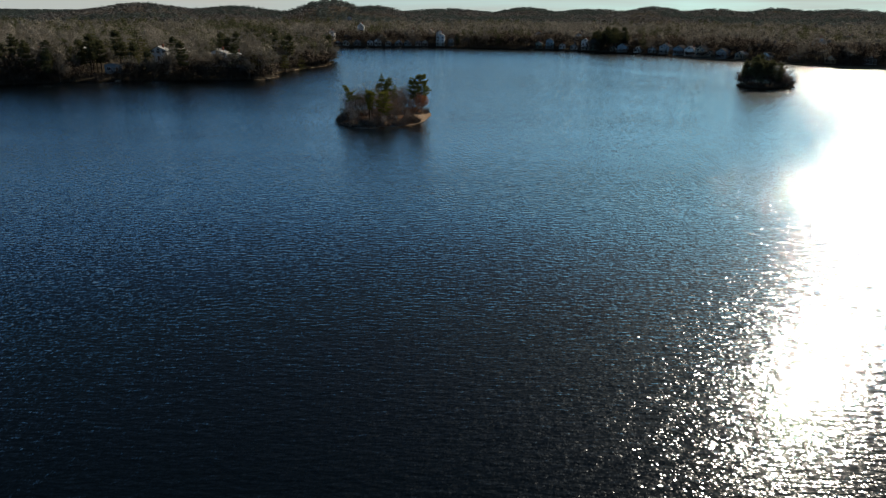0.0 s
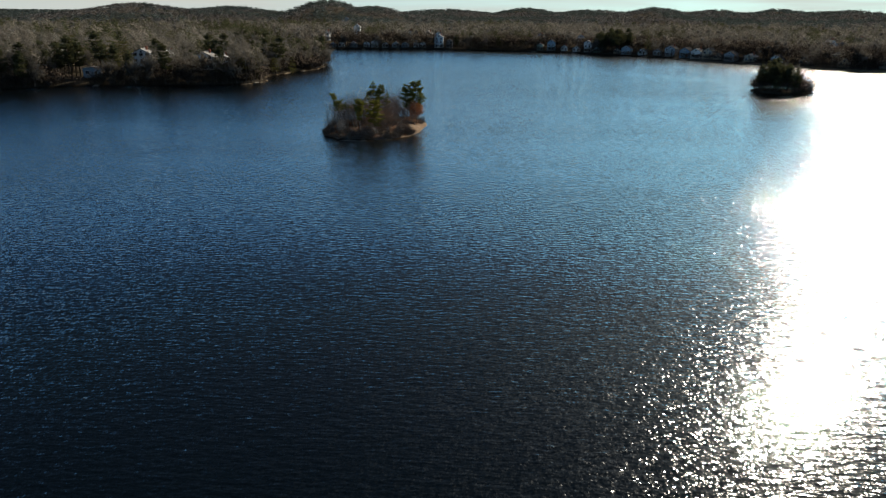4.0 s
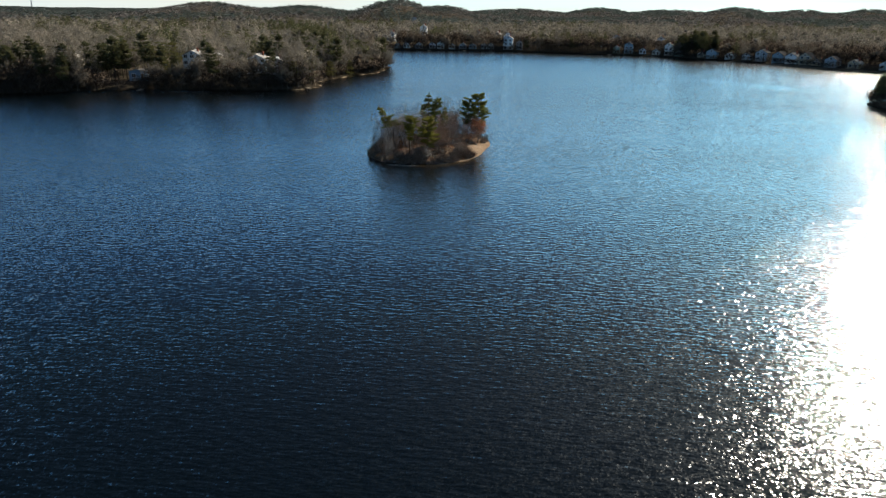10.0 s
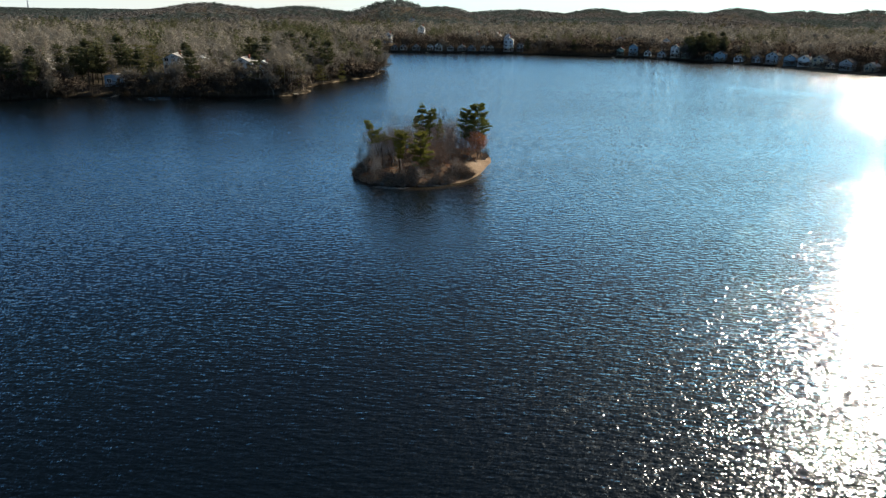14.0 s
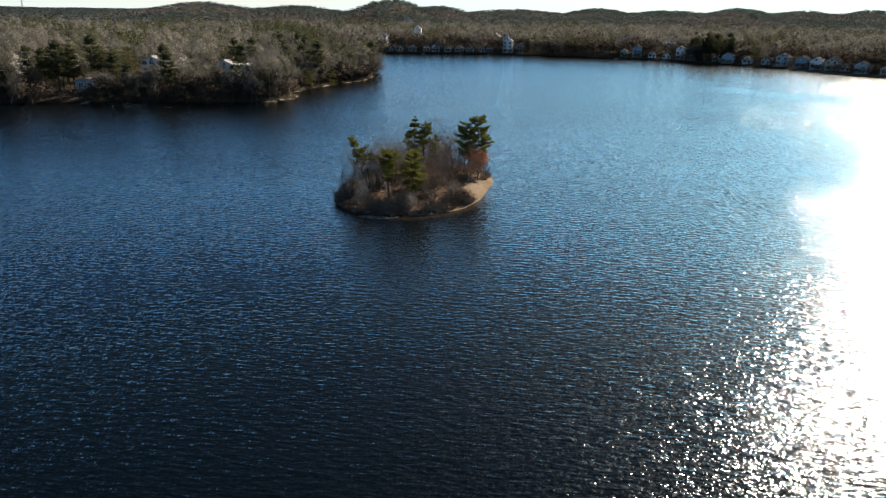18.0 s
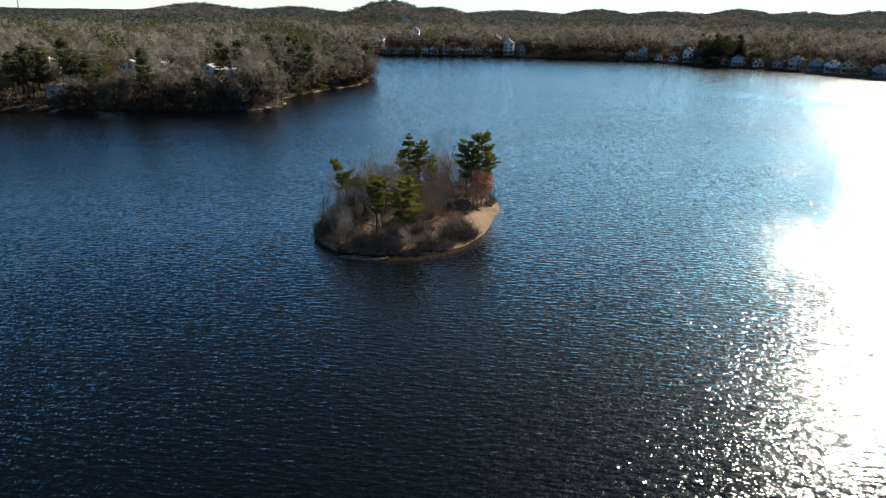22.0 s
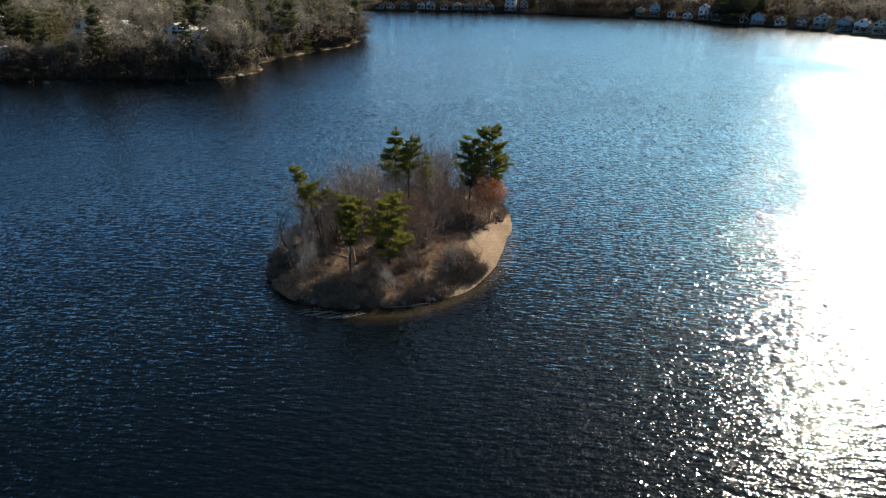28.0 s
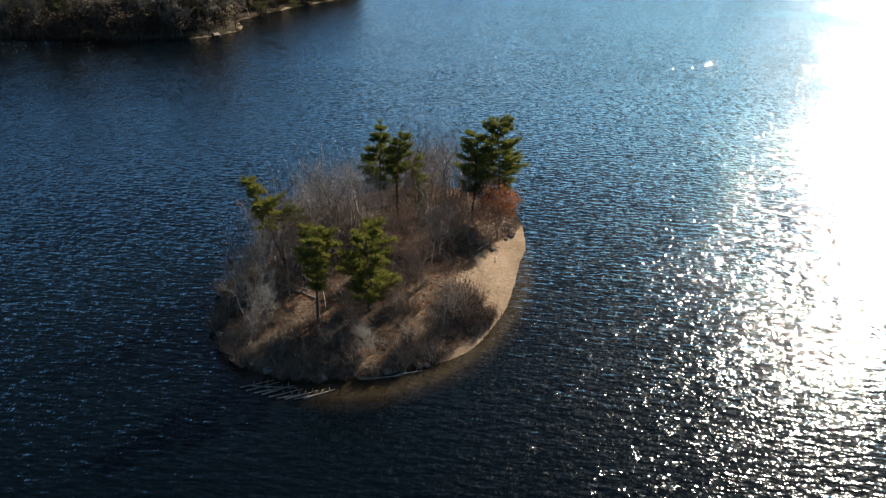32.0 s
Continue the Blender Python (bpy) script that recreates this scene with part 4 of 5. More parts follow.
grass = new("dry_grass", mesh_of("dry_grass", *slivers(pz, rng.normal(0, 0.45, pz.shape) + (0, 0, 1), 0.4 * rng.uniform(0.4, 1.2, len(pz)), 0.03, rng), M_REED))
tagged(grass, "dry straw-coloured grass tufts on the island", "dry grass", kind="stuff")


def log_parts(seed, length, r, mat):
    g = np.random.RandomState(seed)
    pts = [np.array((0, 0, 0.0))]
    for _ in range(5):
        pts.append(pts[-1] + np.array((length / 5, g.normal(0, 0.05 * length / 5), g.normal(0, 0.03 * length / 5))))
    limbs = [mesh_of("trunk", *chain(pts, [r * (1 - 0.13 * i) for i in range(6)]), mat, True)]
    for i in (2, 3, 4):
        way = np.array((0.25, g.choice([-1, 1]) * 0.5, 0.2)) * length * 0.25
        limbs.append(mesh_of("branch", *chain([pts[i], pts[i] + way * 0.5, pts[i] + way * (1, 1.1, 0.9)], [r * 0.4, r * 0.28, r * 0.1], 5), mat, True))
    return limbs


LOGS = [log_parts(71, 3.2, 0.08, M_BARK), log_parts(72, 4.5, 0.12, M_BARK), log_parts(73, 2.2, 0.06, M_BARK_PALE), log_parts(74, 2.4, 0.07, M_BARK)]
WET = [(3, -28.6, 170.2, 28), (3, -28.0, 169.9, 32), (3, -27.4, 169.7, 25), (3, -26.8, 169.6, 34), (3, -26.2, 169.4, 29), (3, -25.6, 169.3, 22), (3, -25.0, 169.3, 31), (0, -27.8, 170.5, 4), (3, -24.4, 169.4, 26), (3, -23.8, 169.5, 33)]
DRY = [(2, -18.0, 173.0, 25), (0, -20.5, 172.3, 15), (1, -29.4, 183.0, 20), (1, -26.0, 181.5, 150), (1, -22.6, 183.5, 35), (2, -13.2, 193.2, 60), (1, -18.5, 188.0, 110), (2, -16.0, 185.0, 15), (1, -33.0, 180.0, 60), (2, -11.4, 192.0, 80)]
for k, x, y, turn in WET + DRY:
    z = max(float(islet_z(np.array(x), np.array(y))), 0.0) + (0.02 if k == 2 else 0.05)
    t = thing("fallen_log", pose(x, y, z, 0, 0, turn), "fallen branch lying in the shallows" if y < 171 else ("fallen grey log on the leaf litter" if k == 1 else "bleached driftwood branch on the shore"), "log", "fallen logs of the island")
    for i, me in enumerate(LOGS[k]):
        part("branch" if i else "trunk", me, t)


def boulder(seed, size):
    g = np.random.RandomState(seed)
    bm = bmesh.new()
    bmesh.ops.create_icosphere(bm, subdivisions=2, radius=size)
    for v in bm.verts:
        v.co *= 0.8 + 0.4 * noise.noise(v.co * (1.6 / size) + Vector((seed, 0, 0)))
        v.co.z *= 0.62
    me = bpy.data.meshes.new("boulder")
    bm.to_mesh(me)
    bm.free()
    me.materials.append(M_ROCK)
    return me


ROCKS = [boulder(81, 0.35), boulder(82, 0.5), boulder(83, 0.25)]
for k in range(26):
    if k < 9:
        x, y = -13.2 + rng.normal(0, 0.8), 195.2 + rng.normal(0, 1.0)
    elif k < 18:
        x, y = rng.uniform(-33, -15), 0
        while float(islet_reach(np.array(x), np.array(y or 165.0))) > 0.985:
            y = (y or 168.0) + 0.1
    else:
        x, y = -10.4 + rng.normal(0, 0.5), rng.uniform(197, 203)
    ob = new("boulder", ROCKS[k % 3])
    ob.matrix_basis = pose(x, y, float(islet_z(np.array(x), np.array(y))) + 0.05, 0, 0, 80 * k) @ Matrix.Scale(rng.uniform(0.6, 1.2), 4)
    tagged(ob, "small grey granite boulder on the island's shore", "boulder", "boulders of the island")

# ---------------------------------------------------------------- the second islet, nearer the sunny shore
ISL2 = (133.0, 302.0)


def islet2_z(x, y):
    x, y = np.asarray(x, float), np.asarray(y, float)
    th = np.arctan2(y - ISL2[1], x - ISL2[0])
    s = np.hypot((x - ISL2[0]) / 11.5, (y - ISL2[1]) / 14.0) / (1 + 0.07 * np.sin(2 * th + 1) + 0.04 * np.cos(3 * th))
    return np.where(s > 1, -np.minimum((s - 1) * 6, 1.5), 0.6 * np.clip((1 - s) / 0.12, 0, 1) + 0.9 * (1 - s))


islet_two = new("island_ground", sheet("island_ground", np.arange(116, 150.1, 0.7), np.arange(282, 322.1, 0.7), islet2_z, M_GROUND))
tagged(islet_two, "dark wooded islet in front of the sunny shore", "island", kind="structure")

# ---------------------------------------------------------------- mainland tree models
PINES = [pine_meshes(101, 14.0, M_NEEDLE_FAR, 0.3, 0.22, 10, 6, 5, 9, 1.0, 0.26, (0.2, 0.2), 0.35, 0.15, 0.45),
         pine_meshes(102, 16.0, M_NEEDLE_FAR, 0.4, 0.21, 10, 6, 5, 9, 1.0, 0.26, (-0.3, 0.1), 0.3, 0.25, 0.35),
         pine_meshes(103, 12.0, M_NEEDLE_FAR, 0.25, 0.24, 9, 6, 5, 9, 0.95, 0.26, (0.1, -0.2), 0.5, 0.15, 0.5)]
TREES = [bare_tree_meshes(111 + k, h, M_BARK, M_WOODS, stems=st, spread=0.5, fine=2, thick=0.014, twigs=10, twig_len=1.5, twig_w=0.13, sides=3)
         for k, (h, st) in enumerate([(11.5, 1), (10.0, 2), (12.5, 1), (8.5, 2)])]
SHORE_PINES = [bough_pine(131, 13.5, M_NEEDLE_SHORE, 0.22, 3.4, 11, 6, (0.7, 1.0, 0.95, 0.8, 0.55, 0.25), (0.3, 0.1), 0.15, 0.06, 0.42),
               bough_pine(132, 12.0, M_NEEDLE_SHORE, 0.3, 3.1, 10, 6, (0.8, 1.0, 0.9, 0.85, 0.65, 0.35), (-0.4, 0.2), 0.2, 0.1, 0.42),
               bough_pine(133, 10.5, M_NEEDLE_SHORE, 0.12, 2.6, 10, 6, (0.8, 1.0, 0.85, 0.65, 0.45, 0.2), (0.1, -0.2), 0.15, 0.08, 0.42)]
BUSHES = [bare_tree_meshes(121 + k, h, M_BARK, M_BRUSH, stems=4, spread=0.7, fine=1, thick=0.014, twigs=18, twig_len=1.1, twig_w=0.10, sides=3) for k, h in enumerate((3.2, 4.2))]
rng = np.random.RandomState(8)


def wood(x, y, kind, zfun=ground_z, where="the lake shore", size=None):
    turn, lean = rng.uniform(0, 360), (rng.normal(0, 2), rng.normal(0, 2))
    if kind == "pine":
        plant("pine_tree", PINES[rng.randint(3)], stand(x, y, zfun, turn, size or rng.uniform(0.75, 1.15), lean), "dark olive pine with uneven boughs on " + where, "pine tree", "pines on " + where)
    elif kind == "bush":
        plant("shrub", BUSHES[rng.randint(2)], stand(x, y, zfun, turn, size or rng.uniform(0.7, 1.2), lean), "leafless brown thicket shrub on " + where, "shrub", "shrubs on " + where)
    else:
        plant("bare_tree", TREES[rng.randint(4)], stand(x, y, zfun, turn, size or rng.uniform(0.75, 1.1), lean), "bare grey-brown deciduous tree on " + where, "bare tree", "bare trees on " + where)


for k in range(54):
    a, r = rng.uniform(0, 6.28), rng.uniform(0.05, 0.98) ** 0.6
    x, y = ISL2[0] + 10.6 * r * math.cos(a), ISL2[1] + 13 * r * math.sin(a)
    wood(x, y, "pine" if rng.random() < (0.65 if x < ISL2[0] + 2 else 0.2) else ("bush" if r > 0.6 else "bare"), islet2_z, "the small islet", rng.uniform(0.5, 0.78))


# ---------------------------------------------------------------- houses
def gable_house(x, y, turn, w, d, h, wall, roof, label, floors=2, chimney=True, deck=False, pitch=0.75, lift=0.0, name="house", group="houses on the lake shore"):
    """A gabled house whose gable faces -y before it is turned: walls, two roof slopes, windows, door, chimney, deck."""
    z = float(ground_z(np.array(x), np.array(y)))
    t = thing(name, pose(x, y, max(z, 0.4) + lift, 0, 0, turn), label, "house" if name != "boathouse" else "boathouse", group)
    rise = w / 2 * pitch
    hw, hd = w / 2, d / 2
    v = [(-hw, -hd, -1.5), (hw, -hd, -1.5), (hw, hd, -1.5), (-hw, hd, -1.5), (-hw, -hd, h), (hw, -hd, h), (hw, hd, h), (-hw, hd, h), (0, -hd, h + rise), (0, hd, h + rise)]
    f = [(0, 1, 5, 8, 4), (2, 3, 7, 9, 6), (1, 2, 6, 5), (3, 0, 4, 7), (0, 3, 2, 1)]
    part("wall", mesh_of("wall", v, f, wall), t)
    o, th = 0.45, 0.18
    for s in (-1, 1):
        ex, ez = s * (hw + o), h - o * pitch
        rv = [(0, -hd - o, h + rise + 0.02), (ex, -hd - o, ez + 0.02), (ex, hd + o, ez + 0.02), (0, hd + o, h + rise + 0.02)]
        rv += [(a, b, c + th) for a, b, c in rv]
        part("roof", mesh_of("roof", rv, [(0, 1, 2, 3), (4, 7, 6, 5), (0, 4, 5, 1), (1, 5, 6, 2), (2, 6, 7, 3), (3, 7, 4, 0)], roof), t)

    def window(cx, cz, ww, wh, side):
        # side 0: the gable wall at -y; 1, -1: the long walls
        a0, a1, z0, z1 = cx - ww / 2, cx + ww / 2, cz - wh / 2, cz + wh / 2
        fr = [box(a0 - 0.12, a1 + 0.12, -0.06, 0.04, z0 - 0.12, z0), box(a0 - 0.12, a1 + 0.12, -0.06, 0.04, z1, z1 + 0.12), box(a0 - 0.12, a0, -0.06, 0.04, z0, z1),
              box(a1, a1 + 0.12, -0.06, 0.04, z0, z1), box(cx - 0.04, cx + 0.04, -0.05, 0.03, z0, z1)]
        m = pose(0, -hd, 0) if side == 0 else pose(side * hw, 0, 0, 0, 0, 90 * side)
        win = part("window", mesh_of("window", *join(*fr), M_TRIM), t)
        win.matrix_basis = m
        part("pane", mesh_of("pane", *box(a0, a1, -0.03, 0.02, z0, z1), M_GLASS), win)

    cols = max(2, int(w / 2.6))
    for fl in range(floors):
        cz = 1.5 + 2.7 * fl
        if cz + 0.8 > h + (rise * 0.2 if fl else 0):
            break
        for c in range(cols):
            cx = -w / 2 + (c + 0.5) * w / cols
            if fl == 0 and c == cols // 2:
                dr = part("door", mesh_of("door", *box(cx - 0.5, cx + 0.5, -hd - 0.06, -hd + 0.04, 0.02, 2.1), M_BROWN), t)
                part("door_frame", mesh_of("door_frame", *join(box(cx - 0.64, cx - 0.5, -hd - 0.08, -hd + 0.03, 0.02, 2.1), box(cx + 0.5, cx + 0.64, -hd - 0.08, -hd + 0.03, 0.02, 2.1), box(cx - 0.64, cx + 0.64, -hd - 0.08, -hd + 0.03, 2.1, 2.24)), M_TRIM), dr)
            else:
                window(cx, cz, min(1.5, w / cols * 0.6), 1.35, 0)
        for s in (-1, 1):
            for c in range(max(2, int(d / 3.2))):
                window(-hd + (c + 0.5) * d / max(2, int(d / 3.2)), cz, 1.0, 1.25, s)
    if rise > 1.4:
        window(0, h + rise * 0.36, 1.0, 1.1, 0)
    if chimney:
        part("chimney", mesh_of("chimney", *join(box(hw * 0.3, hw * 0.3 + 0.8, 0.5, 1.3, h + rise * 0.3, h + rise + 0.9), box(hw * 0.3 - 0.1, hw * 0.3 + 0.9, 0.4, 1.4, h + rise + 0.9, h + rise + 1.05)), M_BRICK), t)
    if deck:
        dk = [box(-hw, hw, -hd - 3.0, -hd, -0.2, -0.05)]
        dk += [box(px - 0.08, px + 0.08, -hd - 2.9, -hd - 2.74, -2.0, 0.9) for px in np.linspace(-hw + 0.1, hw - 0.1, 4)]
        dk += [box(-hw, hw, -hd - 2.95, -hd - 2.85, 0.8, 0.92)]
        part("deck", mesh_of("deck", *join(*dk), M_DECK), t, "weathered wooden deck")
    return t


WALLS = [(M_WHITE, "white"), (M_GREY, "grey"), (M_BLUE, "blue-grey"), (M_TAN, "tan"), (M_BROWN, "brown"), (M_GREEN, "pale green")]
house_spots = []
# the far shore's houses: x, y, turn, width, height, wall colour
EAST = [(67, 619, -10, 5.7, 5.7, 5), (76, 617, -12, 7.0, 8.9, 2), (86, 613, -12, 5.7, 4.6, 0), (95, 606, -18, 6.3, 4.0, 0), (103, 599, -20, 6.6, 9.4, 0), (109, 591, -25, 6.2, 4.4, 5), (122, 578, -25, 5.4, 4.0, 3),
        (128, 572, -25, 8.0, 6.7, 2), (138, 563, -30, 6.6, 4.4, 0), (147, 555, -30, 6.5, 4.8, 1), (155, 548, -34, 8.4, 7.8, 1), (162, 535, -38, 8.2, 7.2, 2)]
SOUTHEAST = [(167, 525, -40, 8.0, 7.0, 0), (172, 515, -42, 8.0, 7.8, 3), (176, 507, -40, 6.5, 4.2, 3), (181, 498, -42, 7.8, 6.6, 1), (190, 488, -42, 7.2, 5.2, 3), (202, 475, -45, 7, 5.2, 0), (214, 462, -45, 7, 5, 4), (229, 445, -30, 7, 5, 3), (247, 434, -15, 7.5, 5, 1), (266, 430, -15, 7, 5.4, 0)]
NORTH = [(-107, 638, 5, 5, 4, 1), (-100, 640, 5, 5.4, 4.4, 0), (-90, 641, 4, 6.1, 4.8, 1), (-79, 642, 4, 5, 5, 0), (-72, 642, 3, 6, 6.2, 0), (-63, 643, 3, 5, 4.4, 0), (-54, 645, 2, 6.5, 3.6, 1), (-46, 645, 0, 6, 4.2, 2), (-37, 647, 0, 4.8, 5, 0), (-31, 647, -2, 4.8, 4.8, 0), (-17, 647, -3, 7.4, 11.5, 0), (-8, 646, -3, 5, 7.4, 1)]
for k, (x, y, turn, w, high, c) in enumerate(EAST + SOUTHEAST + NORTH):
    m, col = WALLS[c]
    w, deck = w * (0.88 if x > 60 else 1.0), k % 3 == 1
    h = max(2.4, high * 0.92 - w * 0.3)
    storeys = 3 if h > 6.4 else (2 if h > 4.3 else 1)
    gable_house(x, y, turn, w, w * 1.1, h, m, M_ROOF if k % 4 else M_ROOF_PALE, f"{('three', 'two', 'one')[3 - storeys]}-storey {col} gabled lake house" + (" with a deck on the shore" if deck else " near the shore"), storeys, k % 2 == 0, deck, 0.6)
    house_spots.append((x, y, w * 0.8))
# houses on the slope behind
for k, (x, y, w, h, c) in enumerate([(-118, 672, 6, 5, 0), (-95, 706, 6, 9, 0), (-46, 705, 8, 5, 3), (-28, 696, 7, 5, 3), (-18, 668, 7, 6, 0), (70, 650, 8, 5, 3), (103, 640, 7, 5, 0), (255, 520, 8, 4, 0), (285, 540, 9, 4, 3)]):
    gable_house(x, y, -8 + 9 * (k % 3), w, w, h, WALLS[c][0], M_ROOF_PALE if k % 2 else M_ROOF, f"two-storey {WALLS[c][1]} house half hidden in the bare woods", 2, True, False, lift=2.5)
    house_spots.append((x, y, 8))
gable_house(-152, 1025, 8, 11, 9, 4, M_GREY, M_ROOF_PALE, "large pale house high on the wooded hillside", 2, True, False, 0.5, 5.0)
# houses and sheds on the wooded point
for x, y, turn, w, d, h, c, roof, text in ((-150, 349, 12, 8, 10, 4.6, 0, M_ROOF_PALE, "white gabled house with a pale roof among pines"), (-140, 354, 8, 8, 11, 3.8, 0, M_TRIM, "long low white house with a pale roof among pines"),
                                           (-121, 352, 6, 9, 12, 4.6, 0, M_ROOF_PALE, "long white two-storey house on the wooded point"), (-112, 350, 12, 7, 8, 4.4, 0, M_TRIM, "small white cottage behind shoreline trees"),
                                           (-190, 354, 10, 10, 14, 3.2, 3, M_ROOF_PALE, "long low tan building under pines"), (-214, 350, 14, 10, 16, 3.2, 1, M_ROOF_PALE, "long grey low building in the woods")):
    gable_house(x, y, turn, w, d, h, WALLS[c][0], roof, text, 2 if h > 4.4 else 1, True, False, 0.5, 2.0, group="houses on the wooded point")
    house_spots.append((x, y, max(w, d) * 0.75))
# low ground before the houses, where only brush grows
house_spots += [(-148, 341, 11), (-144, 331, 11), (-141, 321, 9), (-139, 312, 7), (-116, 343, 9), (-112, 333, 9), (-108, 323, 8), (-159, 305, 10)]
gable_house(-158.6, 315, 14, 6.8, 5.0, 3.1, M_BLUE, M_ROOF_PALE, "blue-grey boathouse with a low pale roof at the water", 1, False, False, 0.16, 0.6, "boathouse", "houses on the wooded point")
house_spots.append((-160.5, 314, 6.5))


def dock(x, y, turn, length):
    t = thing("dock", pose(x, y, 0, 0, 0, turn), "weathered wooden dock reaching into the lake", "dock", "docks")
    me = mesh_of("board", *box(-0.75, 0.75, 0, 0.27, 0.42, 0.47), M_DECK)
    for k in range(int(length / 0.3)):
        part("board", me, t).matrix_basis = pose(0, -0.3 * k, 0)
    pm = mesh_of("post", *tubes([((0, 0, -1.4), (0, 0, 0.42), 0.08, 0.08), ((0, 0, 0.42), (0, 0, 0.75), 0.08, 0.07)], 6), M_DECK)
    for k in range(int(length / 2.4) + 1):
        for s in (-0.82, 0.82):
            part("post", pm, t).matrix_basis = pose(s, 0.1 - 2.4 * k, 0)


for x, y, turn, length in ((-80, 633, 0, 9), (-52, 637, 4, 8), (-31, 638, 2, 9), (62, 612, -18, 9), (93, 599, -30, 8), (139, 553, -38, 9), (160, 523, -52, 9), (168, 503, -55, 9), (188, 477, -48, 9), (206, 456, -46, 9), (-150, 300, 18, 8), (-90, 320, 30, 6)):
    dock(x, y, turn, length)


def mast(x, y, h, label):
    """Lattice mast: four legs, rings and braces."""
    t = thing("radio_mast", pose(x, y, float(ground_z(np.array(x), np.array(y)))), label, "mast", "masts on the far ridge")
    n, legs = 8, []
    for k in range(4):
        a = k * math.pi / 2
        c = np.array((math.cos(a), math.sin(a), 0))
        part("leg", mesh_of("leg", *tubes([(c * 3.0, c * 1.0 + (0, 0, h), 0.015 * h + 0.1, 0.012 * h + 0.1)], 4), M_STEEL), t)
        legs.append(c)
    for i in range(1, n):
        r, z = 3.0 - 2.0 * i / n, h * i / n
        segs = [(legs[k] * r + (0, 0, z), legs[(k + 1) % 4] * (r + 0.12) + (0, 0, z - h / n), 0.3, 0.3) for k in range(4)]
        part("brace", mesh_of("brace", *tubes(segs, 3), M_STEEL), t)


for az, far, h in ((-34.6, 3700, 48), (-10.3, 1500, 17)):
    mast(far * math.sin(radians(az)), 37 + far * math.cos(radians(az)), h, "slender steel lattice mast on the distant ridge")

# ---------------------------------------------------------------- trees of the wooded point and the far shore, one by one
rng = np.random.RandomState(9)


def free_spot(x, y, gap=0.0):
    return all(math.hypot(x - a, y - b) > r + gap for a, b, r in house_spots)


spots = []
# the olive pines that stand out along the point's shore
for k, (x, y, size) in enumerate(((-153, 322, 1.1), (-148.5, 327, 1.2), (-144, 319, 0.9), (-155, 331, 1.0), (-146, 312, 0.7), (-179, 319, 1.05), (-172, 324, 0.95), (-166.5, 327, 0.9), (-185, 328, 1.1), (-175, 333, 1.15),
                                  (-94, 317.5, 0.8), (-90, 324, 0.9), (-98, 322, 0.85), (-94.5, 331, 0.95), (-101, 329, 0.8), (-105, 317, 0.75), (-88, 352, 0.8), (-84, 372, 0.85), (-124, 327, 0.7), (-132, 333, 0.75))):
    spots.append((x, y))
    plant("pine_tree", SHORE_PINES[k % 3], stand(x, y, ground_z, 67 * k, size), "olive pine with layered sunlit boughs on the wooded point", "pine tree", "pines on the wooded point")


# a bare tree that leans out over the water at the point's tip, and a pale one behind it
plant("bare_tree", TREES[0], stand(-79.5, 432.0, ground_z, 40, 0.85, (8, 38)), "bare tree leaning out over the lake from the point's tip", "bare tree", "bare trees on the wooded point")
plant("dead_tree", DEAD[0], stand(-83.5, 425.5, ground_z, 10, 1.7, (4, 10)), "pale leafless tree at the point's tip", "dead tree")
plant("dead_tree", DEAD[0], stand(-84.5, 421.5, ground_z, 130, 1.5, (-3, 6)), "pale leafless tree at the point's tip", "dead tree")


def scatter(count, x0, x1, y0, y1, dmin, dmax, spacing, kinds, where):
    made, tries = 0, 0
    while made < count and tries < count * 40:
        tries += 1
        x, y = rng.uniform(x0, x1), rng.uniform(y0, y1)
        d = -float(lake_sd(np.array(x), np.array(y)))
        if not dmin < d < dmax or not free_spot(x, y, -1.0) or any((x - a) ** 2 + (y - b) ** 2 < spacing ** 2 for a, b in spots):
            continue
        if -166 < x < -152 and y < 314:
            continue
        spots.append((x, y))
        kind = rng.choice(["pine", "bare", "bush"], p=kinds)
        wood(x, y, "bare" if kind == "pine" and -122 < x < 0 and rng.random() < 0.65 else kind, where=where)
        made += 1


scatter(70, -250, -76, 270, 452, 0.3, 5, 2.6, [0.25, 0.22, 0.53], "the wooded point")
scatter(150, -250, -76, 270, 452, 2.5, 32, 3.4, [0.55, 0.42, 0.03], "the wooded point")
scatter(60, -140, -76, 330, 452, 3, 45, 3.6, [0.22, 0.7, 0.08], "the wooded point")
scatter(26, 106, 132, 566, 604, 2, 26, 3.0, [0.8, 0.2, 0.0], "the far shore")
scatter(40, -130, 260, 420, 680, 0.5, 26, 3.5, [0.2, 0.8, 0.0], "the far shore")


# ---------------------------------------------------------------- woods beyond, as joined masses
def with_trunk(v, face, high, r):
    """The crown's slivers, shaded as the rounded mass that they make up, and a trunk below."""
    v, face = v.reshape(-1, 3, 3).copy(), face.reshape(-1, 3, 3).copy()
    turned = (np.cross(v[:, 1] - v[:, 0], v[:, 2] - v[:, 0]) * face.mean(1)).sum(1) < 0
    v[turned], face[turned] = v[turned][:, ::-1], face[turned][:, ::-1]
    v, face = v.reshape(-1, 3), face.reshape(-1, 3)
    tv, tf = tubes([((0, 0, -0.5), (0.2, 0.1, high), r, r * 0.5)], 3)
    tri = np.concatenate([tv[tf[:, [0, 1, 2]]].reshape(-1, 3), tv[tf[:, [0, 2, 3]]].reshape(-1, 3)])
    return np.stack([np.concatenate([v, tri]), np.concatenate([face, unit(tri * (1, 1, 0))])])


_bm = bmesh.new()
